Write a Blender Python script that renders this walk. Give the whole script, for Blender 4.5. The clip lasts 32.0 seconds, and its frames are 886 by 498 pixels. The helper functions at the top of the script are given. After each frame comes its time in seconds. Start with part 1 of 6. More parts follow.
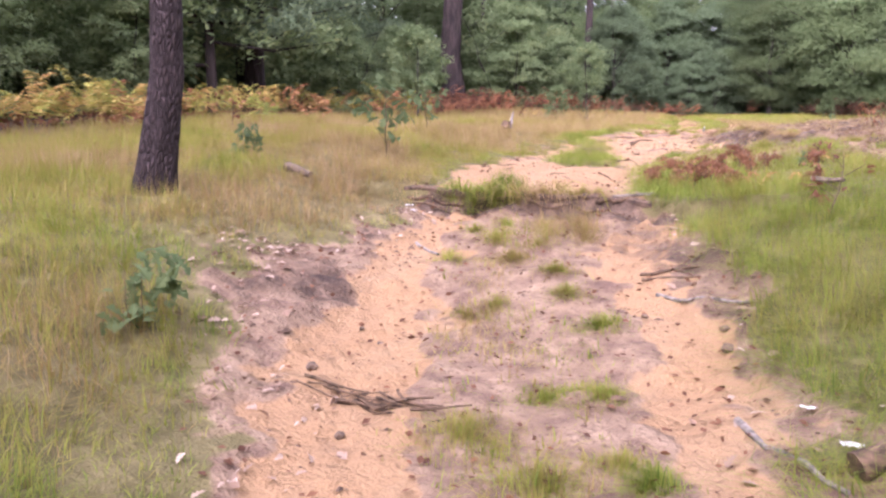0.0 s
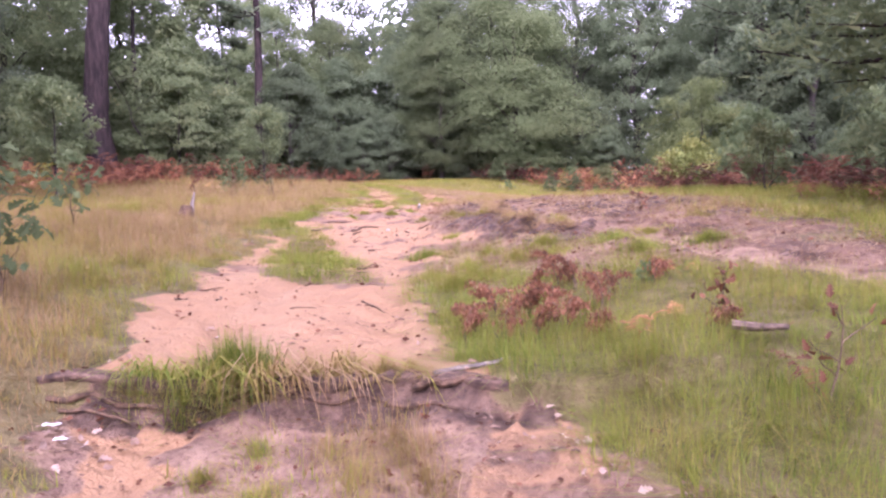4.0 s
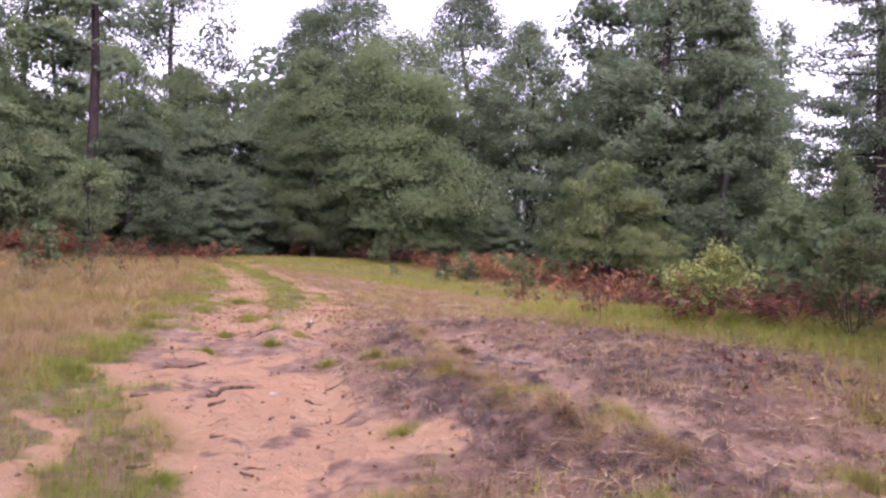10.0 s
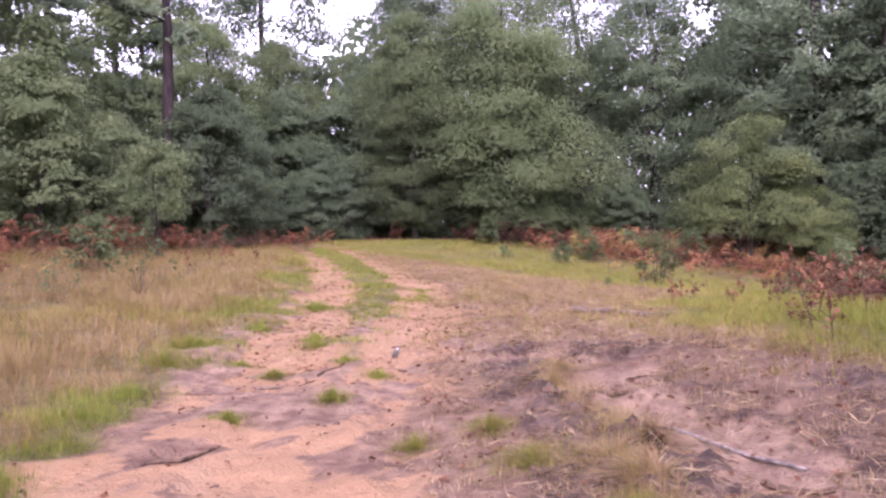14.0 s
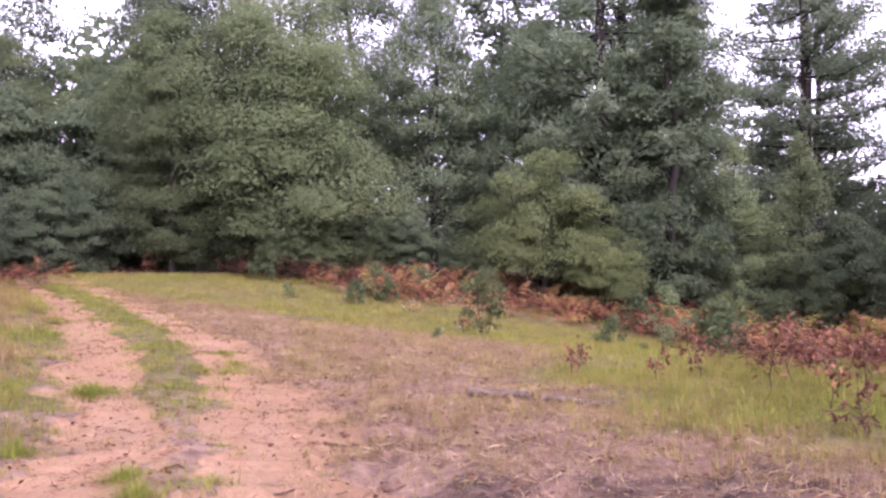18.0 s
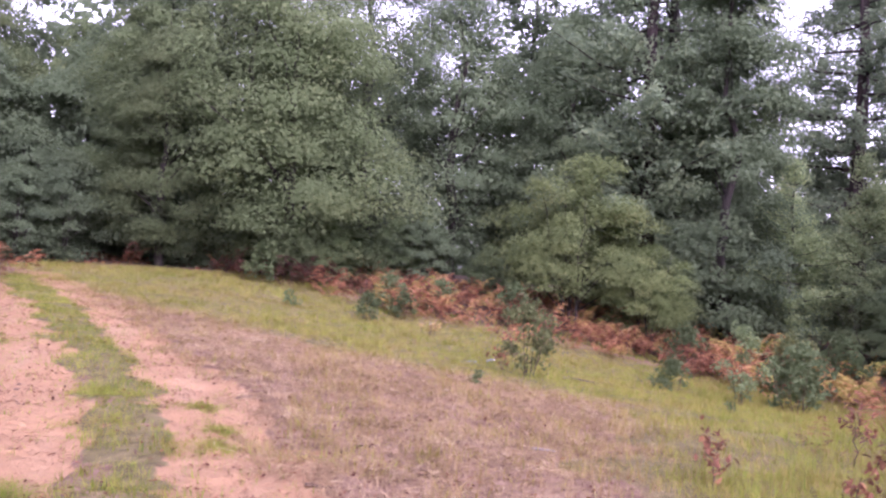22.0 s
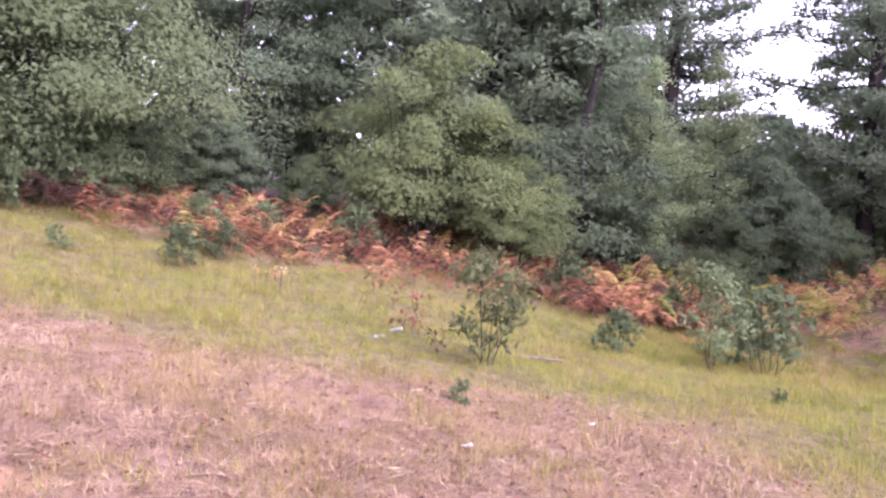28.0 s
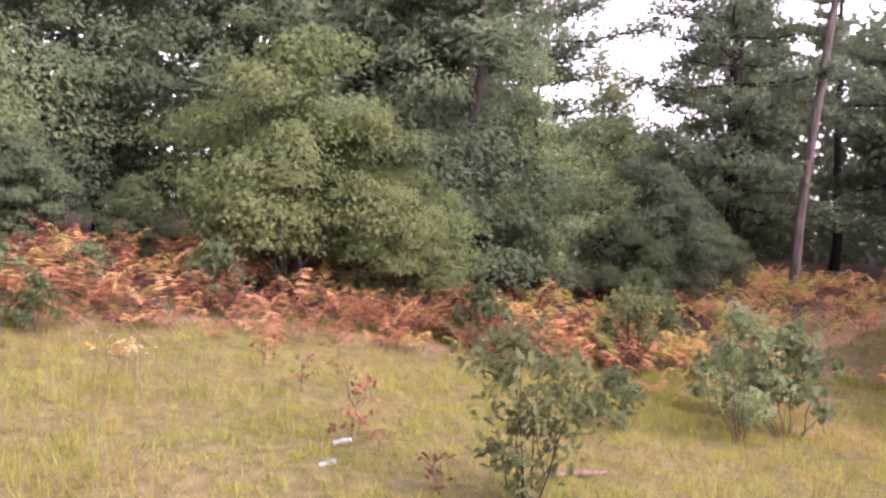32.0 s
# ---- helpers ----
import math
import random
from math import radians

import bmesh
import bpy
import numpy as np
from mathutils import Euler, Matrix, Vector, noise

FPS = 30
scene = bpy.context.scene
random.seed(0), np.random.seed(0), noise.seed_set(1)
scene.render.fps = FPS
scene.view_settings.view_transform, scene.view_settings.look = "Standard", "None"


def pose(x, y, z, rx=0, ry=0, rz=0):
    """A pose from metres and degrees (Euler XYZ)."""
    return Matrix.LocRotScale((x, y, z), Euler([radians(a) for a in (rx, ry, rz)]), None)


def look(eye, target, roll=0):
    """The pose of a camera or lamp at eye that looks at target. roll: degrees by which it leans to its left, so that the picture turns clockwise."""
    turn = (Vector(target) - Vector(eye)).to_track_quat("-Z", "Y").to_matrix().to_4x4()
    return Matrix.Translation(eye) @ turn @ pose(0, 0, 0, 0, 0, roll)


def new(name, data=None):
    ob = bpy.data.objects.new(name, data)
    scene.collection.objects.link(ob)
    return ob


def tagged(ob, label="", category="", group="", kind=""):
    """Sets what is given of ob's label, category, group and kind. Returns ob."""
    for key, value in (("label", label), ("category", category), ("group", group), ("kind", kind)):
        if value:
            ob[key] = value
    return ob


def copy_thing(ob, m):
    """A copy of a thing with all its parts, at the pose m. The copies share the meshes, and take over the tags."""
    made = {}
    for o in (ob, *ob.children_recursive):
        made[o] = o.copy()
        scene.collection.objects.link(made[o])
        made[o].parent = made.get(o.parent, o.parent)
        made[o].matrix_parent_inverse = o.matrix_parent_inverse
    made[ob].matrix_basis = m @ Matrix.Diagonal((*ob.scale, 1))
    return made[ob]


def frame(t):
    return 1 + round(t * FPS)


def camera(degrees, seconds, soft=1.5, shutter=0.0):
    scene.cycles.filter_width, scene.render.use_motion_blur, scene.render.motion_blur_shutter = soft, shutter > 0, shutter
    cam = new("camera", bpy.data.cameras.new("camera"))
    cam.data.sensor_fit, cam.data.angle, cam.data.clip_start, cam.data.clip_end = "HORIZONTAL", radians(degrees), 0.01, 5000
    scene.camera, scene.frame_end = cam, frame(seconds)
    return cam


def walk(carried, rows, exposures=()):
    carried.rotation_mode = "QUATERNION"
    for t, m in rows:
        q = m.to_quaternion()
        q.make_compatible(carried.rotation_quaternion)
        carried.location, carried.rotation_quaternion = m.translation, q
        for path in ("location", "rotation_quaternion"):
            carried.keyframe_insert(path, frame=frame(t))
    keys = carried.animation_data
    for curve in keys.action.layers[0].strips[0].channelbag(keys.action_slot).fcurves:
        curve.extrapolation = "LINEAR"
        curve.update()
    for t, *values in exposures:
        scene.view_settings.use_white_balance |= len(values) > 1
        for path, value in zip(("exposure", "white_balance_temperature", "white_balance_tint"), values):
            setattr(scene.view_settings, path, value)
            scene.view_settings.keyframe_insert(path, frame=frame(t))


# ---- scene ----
cam = camera(54.3, 32.0, soft=2.4)
PATH = [
    (0, (2.212, -4.812, 0.911), (1.278, -3.058, 0.682), -0.5),
    (0.5, (1.93, -4.452, 1.022), (1.073, -2.645, 0.96), -2.1),
    (1, (1.649, -4.144, 1.046), (0.695, -2.386, 1.016), -0.8),
    (1.5, (1.391, -3.765, 1.109), (0.686, -1.896, 1.004), -2.0),
    (2, (1.159, -3.357, 1.168), (0.518, -1.463, 1.139), -3.7),
    (2.5, (0.913, -3.037, 1.217), (0.385, -1.111, 1.126), -2.8),
    (3, (0.729, -2.685, 1.236), (0.339, -0.726, 1.137), -2.0),
    (3.5, (0.64, -2.313, 1.258), (0.325, -0.344, 1.104), -2.6),
    (4, (0.571, -1.934, 1.32), (0.373, 0.053, 1.211), -1.9),
    (4.5, (0.559, -1.56, 1.352), (0.467, 0.437, 1.295), -3.8),
    (6.5, (0.027, 0.002, 1.5), (-0.013, 2.001, 1.45), -1.2),
    (7, (-0.041, 0.392, 1.557), (0.069, 2.389, 1.538), 0.6),
    (7.5, (0.053, 0.808, 1.62), (0.262, 2.797, 1.679), -2.3),
    (8, (-0.005, 1.143, 1.639), (0.258, 3.125, 1.607), 0.2),
    (8.5, (-0.113, 1.483, 1.746), (-0.041, 3.481, 1.687), 0.9),
    (9, (-0.154, 1.862, 1.765), (-0.235, 3.86, 1.771), -0.0),
    (9.5, (-0.259, 2.241, 1.774), (-0.16, 4.238, 1.793), 0.3),
    (10, (-0.433, 2.659, 1.902), (-0.294, 4.653, 1.947), 0.5),
    (10.5, (-0.53, 2.96, 1.97), (-0.642, 4.954, 1.864), -0.2),
    (11, (-0.452, 3.346, 1.986), (-0.451, 5.344, 2.075), -2.3),
    (11.5, (-0.429, 3.74, 1.932), (-0.16, 5.72, 1.863), -1.1),
    (12, (-0.412, 4.053, 1.991), (-0.192, 6.038, 1.899), -1.4),
    (12.5, (-0.329, 4.481, 2.022), (-0.281, 6.48, 1.968), -1.9),
    (13, (-0.386, 4.898, 2.052), (-0.498, 6.895, 2.01), -0.1),
    (13.5, (-0.422, 5.327, 2.072), (-0.526, 7.324, 2.059), -0.9),
    (14, (-0.48, 5.719, 2.112), (-0.59, 7.716, 2.099), -1.5),
    (14.5, (-0.568, 6.118, 2.174), (-0.594, 8.117, 2.233), -0.5),
    (16.5, (-1.008, 7.586, 2.23), (-0.975, 9.585, 2.279), -0.7),
    (17, (-1.243, 7.925, 2.292), (-1.182, 9.924, 2.318), -0.4),
    (17.5, (-1.477, 8.227, 2.353), (-1.102, 10.191, 2.35), 3.3),
    (18, (-1.589, 8.583, 2.383), (-1.094, 10.52, 2.422), -0.6),
    (18.5, (-1.657, 8.958, 2.401), (-1.047, 10.862, 2.35), -1.6),
    (19, (-1.645, 9.308, 2.455), (-0.811, 11.122, 2.333), 1.4),
    (19.5, (-1.565, 9.675, 2.478), (-0.693, 11.475, 2.467), -0.1),
    (20, (-1.511, 10.017, 2.455), (-0.572, 11.782, 2.414), 0.0),
    (20.5, (-1.518, 10.433, 2.557), (-0.74, 12.275, 2.523), 0.1),
    (21, (-1.508, 10.744, 2.601), (-0.955, 12.659, 2.751), -1.5),
    (21.5, (-1.578, 11.087, 2.608), (-1.156, 13.035, 2.768), -0.3),
    (22, (-1.546, 11.415, 2.681), (-1.042, 13.351, 2.718), 3.0),
    (22.5, (-1.328, 11.769, 2.714), (-0.793, 13.693, 2.834), -1.6),
    (23, (-1.219, 12.114, 2.657), (-0.614, 14.02, 2.692), -1.5),
    (23.5, (-1.186, 12.597, 2.768), (-0.477, 14.468, 2.765), 1.9),
    (24, (-1.203, 13.067, 2.813), (-0.687, 14.987, 3.035), -1.0),
    (24.5, (-1.218, 13.497, 2.841), (-0.768, 15.437, 3.03), -0.6),
    (26.5, (-1.585, 15.063, 2.79), (-0.965, 16.963, 2.856), 1.6),
    (27, (-1.675, 15.506, 2.807), (-0.962, 17.375, 2.788), -1.4),
    (27.5, (-1.794, 15.954, 2.869), (-0.888, 17.723, 2.651), 1.6),
    (28, (-1.898, 16.393, 2.88), (-0.832, 18.077, 2.72), 2.8),
    (28.5, (-1.792, 16.873, 2.893), (-0.751, 18.579, 2.829), -1.7),
    (29, (-1.705, 17.251, 2.922), (-0.543, 18.874, 2.794), 4.9),
    (29.5, (-1.569, 17.657, 2.932), (-0.327, 19.222, 2.84), 1.0),
    (30, (-1.432, 18.033, 2.927), (-0.19, 19.601, 2.959), -2.0),
    (30.5, (-1.381, 18.506, 2.961), (-0.123, 20.061, 2.958), 1.0),
    (31, (-1.351, 18.928, 2.956), (-0.042, 20.44, 2.917), -0.7),
    (31.5, (-1.196, 19.398, 2.972), (0.156, 20.871, 2.956), -2.3),
    (32, (-1.078, 19.833, 2.976), (0.337, 21.24, 2.854), 0.7),
]
EXPOSURES = [(0, 2.72, 5950, 37), (1, 2.38, 6500, 37), (2, 2.35, 6300, 39), (3, 2.68, 5900, 42), (4, 2.50, 5800, 56), (7, 1.96, 6350, 49), (8, 1.80, 6350, 49), (9, 2.14, 5950, 51), (10, 1.87, 5950, 51), (14, 2.12, 5880, 54), (17, 2.05, 5950, 55), (19, 2.20, 5950, 55), (22, 2.23, 5750, 55), (23, 2.38, 5720, 56), (24, 2.46, 5520, 57), (27, 2.60, 5720, 56), (28, 2.63, 5750, 56), (29, 2.61, 5770, 56), (30, 2.42, 6100, 54), (32, 2.56, 6500, 52)]
walk(cam, [(t, look(eye, target, roll)) for t, eye, target, roll in PATH], EXPOSURES)

# ---- ground form: a tilted plane, broad swells, a sunken track ----
PLANE = [0.234, -0.454, 0.486]
SWELL = [[0.07, 0.004, 0.11, 0.145, 0.151, 0.073, 0.026, -0.265],
         [0.02, 0.081, 0.33, 0.149, 0.073, 0.307, 0.053, 0.054],
         [-0.102, 0.034, 0.062, -0.057, -0.182, 0.071, -0.124, 0.145],
         [0.018, 0.092, -0.067, 0.604, 0.144, 0.095, -0.108, 0.281],
         [0.142, 0.137, 0.027, 0.234, 0.033, -0.205, -0.655, 0.255],
         [0.177, 0.102, 0.032, 0.044, 0.137, -0.096, -0.171, -0.029]]
SWELL_X = (-14, -8, -2, 4, 10, 16)
SWELL_Y = (-8, -2, 4, 10, 16, 22, 28, 34)
SUNK = [0.518, 0.162, 0.321]

TRACK_Y = (-6, -2.6, -1.5, 0, 2, 6.6, 10, 14, 20, 28)
TRACK_X = (2.6, 1.1, 0.8, 0.2, -0.5, -1.4, -1.5, -1.9, -2.6, -3.7)


def ledge_y(x):
    return 1.97 + 0.13 * np.asarray(x, float)


def ground_z(x, y):
    """Height of the ground, without its small relief."""
    x, y = np.clip(np.asarray(x, float), -30, 30), np.clip(np.asarray(y, float), -20, 50)
    z = PLANE[0] + PLANE[1] * x / 10 + PLANE[2] * y / 10
    for i, cx in enumerate(SWELL_X):
        for j, cy in enumerate(SWELL_Y):
            z = z + SWELL[i][j] * np.exp(-((x - cx) ** 2 + (y - cy) ** 2) / 50)
    across = np.abs(x - np.interp(y, TRACK_Y, TRACK_X))
    t = np.exp(-((across / 2.0) ** 3))
    z = z - t * SUNK[0] * np.interp(y, (-1, 2.2), (1, 0)) - t * SUNK[1] * np.interp(y, (-1, 2, 7), (0, 1, 0))
    z = z - t * SUNK[2] * np.interp(y, (2, 7, 13), (0, 1, 0))
    d = ledge_y(x) - y
    lip = smooth01(x, -1.95, -1.6) * smooth01(x, 0.75, 0.35)
    return z - t * 0.125 * np.where(d > 0, np.exp(-np.maximum(d, 0) / 0.9) * np.clip(d / 0.06, 0, 1), 0) + lip * 0.03 * np.exp(-((d + 0.15) / 0.3) ** 2)


def gz(x, y):
    return float(surface_z(x, y))


# ---- world, sun ----
world = bpy.data.worlds.new("overcast_sky")
scene.world = world
world.use_nodes = True
wn = world.node_tree.nodes
sky = wn.new("ShaderNodeTexSky")
sky.sky_type, sky.sun_disc = "NISHITA", False
sky.sun_elevation, sky.sun_rotation = radians(34), radians(176)
sky.air_density, sky.dust_density, sky.ozone_density = 1.0, 2.0, 1.0
pale = wn.new("ShaderNodeHueSaturation")
pale.inputs["Saturation"].default_value = 0.22
world.node_tree.links.new(sky.outputs["Color"], pale.inputs["Color"])
world.node_tree.links.new(pale.outputs["Color"], wn["Background"].inputs["Color"])
wn["Background"].inputs["Strength"].default_value = 0.15
sun = new("sun", bpy.data.lights.new("sun", "SUN"))
sun.data.energy, sun.data.angle, sun.data.color = 1.6, radians(80), (1.0, 0.98, 0.95)
sun.matrix_basis = look((0, 0, 0), (math.sin(radians(176)) * -0.83, math.cos(radians(176)) * -0.83, -0.56))

# ---- materials ----


def material(name, rough=0.8):
    m = bpy.data.materials.new(name)
    m.use_nodes = True
    m.node_tree.nodes["Principled BSDF"].inputs["Roughness"].default_value = rough
    m.node_tree.nodes["Principled BSDF"].inputs["Specular IOR Level"].default_value = 0.25
    return m, m.node_tree.nodes, m.node_tree.links, m.node_tree.nodes["Principled BSDF"]


def ramp(nodes, stops):
    r = nodes.new("ShaderNodeValToRGB")
    while len(r.color_ramp.elements) < len(stops):
        r.color_ramp.elements.new(0.5)
    for e, (pos, col) in zip(r.color_ramp.elements, stops):
        e.position, e.color = pos, (*col, 1)
    return r


def noise_tex(nodes, links, scale, detail=4.0, stretch=None):
    n = nodes.new("ShaderNodeTexNoise")
    n.inputs["Scale"].default_value, n.inputs["Detail"].default_value = scale, detail
    geo = nodes.new("ShaderNodeNewGeometry" if stretch is None else "ShaderNodeTexCoord")
    src = geo.outputs["Position"] if stretch is None else geo.outputs["Object"]
    if stretch:
        mp = nodes.new("ShaderNodeMapping")
        mp.inputs["Scale"].default_value = stretch
        links.new(src, mp.inputs["Vector"])
        src = mp.outputs["Vector"]
    links.new(src, n.inputs["Vector"])
    return n


def mix_col(nodes, links, fac, a, b):
    m = nodes.new("ShaderNodeMix")
    m.data_type = "RGBA"
    for v, k in ((fac, 0), (a, 6), (b, 7)):
        if isinstance(v, (int, float)):
            m.inputs[k].default_value = v
        elif isinstance(v, tuple):
            m.inputs[k].default_value = (*v, 1)
        else:
            links.new(v, m.inputs[k])
    return m.outputs[2]


def math_node(nodes, links, op, a, b):
    m = nodes.new("ShaderNodeMath")
    m.operation, m.use_clamp = op, op != "MULTIPLY_ADD"
    for v, k in ((a, 0), (b, 1)):
        if isinstance(v, (int, float)):
            m.inputs[k].default_value = v
        else:
            links.new(v, m.inputs[k])
    return m.outputs[0]


def bump(nodes, links, bsdf, height, strength, dist):
    b = nodes.new("ShaderNodeBump")
    b.inputs["Strength"].default_value, b.inputs["Distance"].default_value = strength, dist
    links.new(height, b.inputs["Height"])
    links.new(b.outputs["Normal"], bsdf.inputs["Normal"])


def foliage(name, stops, light=0.35, rough=0.85, vary=0.22):
    """Leaf or blade: colour by each leaf's own tint, a little varied from plant to plant; light passes through."""
    m, nodes, links, bsdf = material(name, rough)
    tint = nodes.new("ShaderNodeAttribute")
    tint.attribute_name = "tint"
    col = ramp(nodes, stops)
    links.new(tint.outputs["Fac"], col.inputs["Fac"])
    info, hsv = nodes.new("ShaderNodeObjectInfo"), nodes.new("ShaderNodeHueSaturation")
    span = nodes.new("ShaderNodeMapRange")
    span.inputs["To Min"].default_value, span.inputs["To Max"].default_value = 1 - vary, 1 + vary
    links.new(info.outputs["Random"], span.inputs["Value"])
    links.new(span.outputs["Result"], hsv.inputs["Value"])
    links.new(col.outputs["Color"], hsv.inputs["Color"])
    links.new(hsv.outputs["Color"], bsdf.inputs["Base Color"])
    thin, mix = nodes.new("ShaderNodeBsdfTranslucent"), nodes.new("ShaderNodeMixShader")
    mix.inputs["Fac"].default_value = light
    links.new(hsv.outputs["Color"], thin.inputs["Color"])
    links.new(bsdf.outputs["BSDF"], mix.inputs[1])
    links.new(thin.outputs["BSDF"], mix.inputs[2])
    links.new(mix.outputs["Shader"], nodes["Material Output"].inputs["Surface"])
    return m


def bark(name, dark, pale, scale=9.0):
    m, nodes, links, bsdf = material(name, 0.9)
    n = noise_tex(nodes, links, scale, 6, (1, 1, 0.22))
    col = ramp(nodes, [(0.32, dark), (0.52, tuple((a + b) / 2 for a, b in zip(dark, pale))), (0.72, pale)])
    links.new(n.outputs["Fac"], col.inputs["Fac"])
    links.new(col.outputs["Color"], bsdf.inputs["Base Color"])
    bump(nodes, links, bsdf, n.outputs["Fac"], 1.0, 0.06)
    return m


def plated_bark(name, dark, pale):
    """Bark of flaky plates with dark furrows between."""
    m, nodes, links, bsdf = material(name, 0.92)
    wob = noise_tex(nodes, links, 5, 4, (1, 1, 0.5))
    cells = nodes.new("ShaderNodeTexVoronoi")
    cells.feature = "DISTANCE_TO_EDGE"
    cells.inputs["Scale"].default_value = 1.0
    place_on = nodes.new("ShaderNodeTexCoord")
    mp, push = nodes.new("ShaderNodeMapping"), nodes.new("ShaderNodeVectorMath")
    mp.inputs["Scale"].default_value = (38, 38, 12)
    links.new(place_on.outputs["Object"], mp.inputs["Vector"])
    links.new(mp.outputs["Vector"], push.inputs[0])
    links.new(wob.outputs["Color"], push.inputs[1])
    links.new(push.outputs["Vector"], cells.inputs["Vector"])
    grain = noise_tex(nodes, links, 40, 5, (1, 1, 0.35))
    tone = ramp(nodes, [(0.3, tuple((a + b) / 2 for a, b in zip(dark, pale))), (0.7, pale)])
    links.new(grain.outputs["Fac"], tone.inputs["Fac"])
    edge = nodes.new("ShaderNodeMapRange")
    edge.inputs["From Max"].default_value = 0.34
    links.new(cells.outputs["Distance"], edge.inputs["Value"])
    links.new(mix_col(nodes, links, edge.outputs["Result"], dark, tone.outputs["Color"]), bsdf.inputs["Base Color"])
    bump(nodes, links, bsdf, edge.outputs["Result"], 0.9, 0.02)
    return m


def plain(name, a, b, scale, rough=0.8, depth=0.004, metal=0.0):
    m, nodes, links, bsdf = material(name, rough)
    n = noise_tex(nodes, links, scale, 5)
    col = ramp(nodes, [(0.35, a), (0.65, b)])
    links.new(n.outputs["Fac"], col.inputs["Fac"])
    links.new(col.outputs["Color"], bsdf.inputs["Base Color"])
    bsdf.inputs["Metallic"].default_value = metal
    bump(nodes, links, bsdf, n.outputs["Fac"], 0.6, depth)
    return m


PINE_BARK = bark("pine_bark", (0.01, 0.007, 0.007), (0.043, 0.03, 0.028), 11)
RED_BARK = bark("grey_pine_bark", (0.042, 0.034, 0.03), (0.135, 0.113, 0.1), 9)
PLATED_BARK = plated_bark("plated_bark", (0.018, 0.012, 0.013), (0.066, 0.046, 0.045))
OAK_BARK = bark("oak_bark", (0.018, 0.015, 0.014), (0.066, 0.056, 0.05), 12)
SHRUB_DARK = foliage("dark_shrub_leaf", [(0, (0.0788, 0.104, 0.0473)), (0.6, (0.163, 0.192, 0.0788)), (0.85, (0.248, 0.253, 0.113)), (1, (0.338, 0.18, 0.0844))], 0.6)
GREY_WOOD = plain("weathered_wood", (0.1, 0.085, 0.075), (0.27, 0.23, 0.2), 28, 0.9, 0.008)
DARK_WOOD = plain("dark_wood", (0.04, 0.026, 0.017), (0.15, 0.095, 0.06), 30, 0.9, 0.008)
STEM = plain("green_brown_stem", (0.07, 0.05, 0.03), (0.14, 0.1, 0.06), 30)
# Blue raised in OAK_GREEN, DARK_GREEN and NEEDLE: haze over the woods put into colour
OAK_GREEN = foliage("oak_leaf_green", [(0, (0.0821, 0.117, 0.054)), (0.5, (0.127, 0.171, 0.0767)), (0.85, (0.179, 0.212, 0.0918)), (1, (0.254, 0.24, 0.104))], 0.6)
DARK_GREEN = foliage("oak_leaf_dark_hazed", [(0, (0.0739, 0.108, 0.0601)), (0.6, (0.117, 0.16, 0.0843)), (1, (0.171, 0.205, 0.0993))], 0.6)
OLIVE = foliage("olive_leaf", [(0, (0.094, 0.131, 0.054)), (0.5, (0.152, 0.195, 0.0756)), (0.85, (0.205, 0.233, 0.0929)), (1, (0.27, 0.257, 0.106))], 0.6)
BLUE_GREEN = foliage("shrub_oak_leaf", [(0, (0.0756, 0.117, 0.054)), (0.6, (0.138, 0.186, 0.0842)), (0.92, (0.205, 0.238, 0.108)), (1, (0.324, 0.205, 0.081))], 0.6)
LIME = foliage("yellow_green_leaf", [(0, (0.1, 0.14, 0.045)), (0.45, (0.2, 0.24, 0.07)), (0.75, (0.32, 0.33, 0.1)), (1, (0.42, 0.38, 0.13))])
NEEDLE = foliage("pine_needle", [(0, (0.0922, 0.131, 0.0816)), (0.6, (0.162, 0.215, 0.124)), (1, (0.233, 0.272, 0.144))], 0.6)
FERN = foliage("bracken_frond", [(0, (0.085, 0.042, 0.032)), (0.2, (0.175, 0.08, 0.048)), (0.42, (0.375, 0.172, 0.09)), (0.6, (0.5, 0.262, 0.135)), (0.78, (0.52, 0.37, 0.125)), (0.9, (0.34, 0.34, 0.08)), (1, (0.16, 0.22, 0.07))], 0.35)
BROWN_LEAF = foliage("withered_leaf", [(0, (0.085, 0.037, 0.022)), (0.6, (0.165, 0.074, 0.042)), (1, (0.27, 0.128, 0.064))], 0.2)
PALE_LEAF = foliage("fallen_leaf", [(0, (0.2, 0.12, 0.08)), (0.6, (0.4, 0.3, 0.235)), (0.9, (0.55, 0.47, 0.41)), (1, (0.72, 0.68, 0.63))], 0.15)
STRAW = foliage("dead_straw", [(0, (0.112, 0.068, 0.04)), (0.5, (0.266, 0.183, 0.1)), (0.8, (0.355, 0.262, 0.15)), (1, (0.45, 0.362, 0.225))], 0.3, 0.8, 0.0)
LIGHT_GREEN = foliage("young_oak_leaf", [(0, (0.119, 0.168, 0.0821)), (0.5, (0.197, 0.259, 0.122)), (0.85, (0.27, 0.313, 0.146)), (1, (0.346, 0.343, 0.157))], 0.6)
GRASS = foliage("grass_blade", [(0, (0.056, 0.097, 0.014)), (0.25, (0.145, 0.208, 0.028)), (0.45, (0.224, 0.25, 0.038)), (0.62, (0.292, 0.25, 0.066)), (0.8, (0.287, 0.187, 0.085)), (1, (0.4, 0.29, 0.175))], 0.42, 0.7, 0.0)


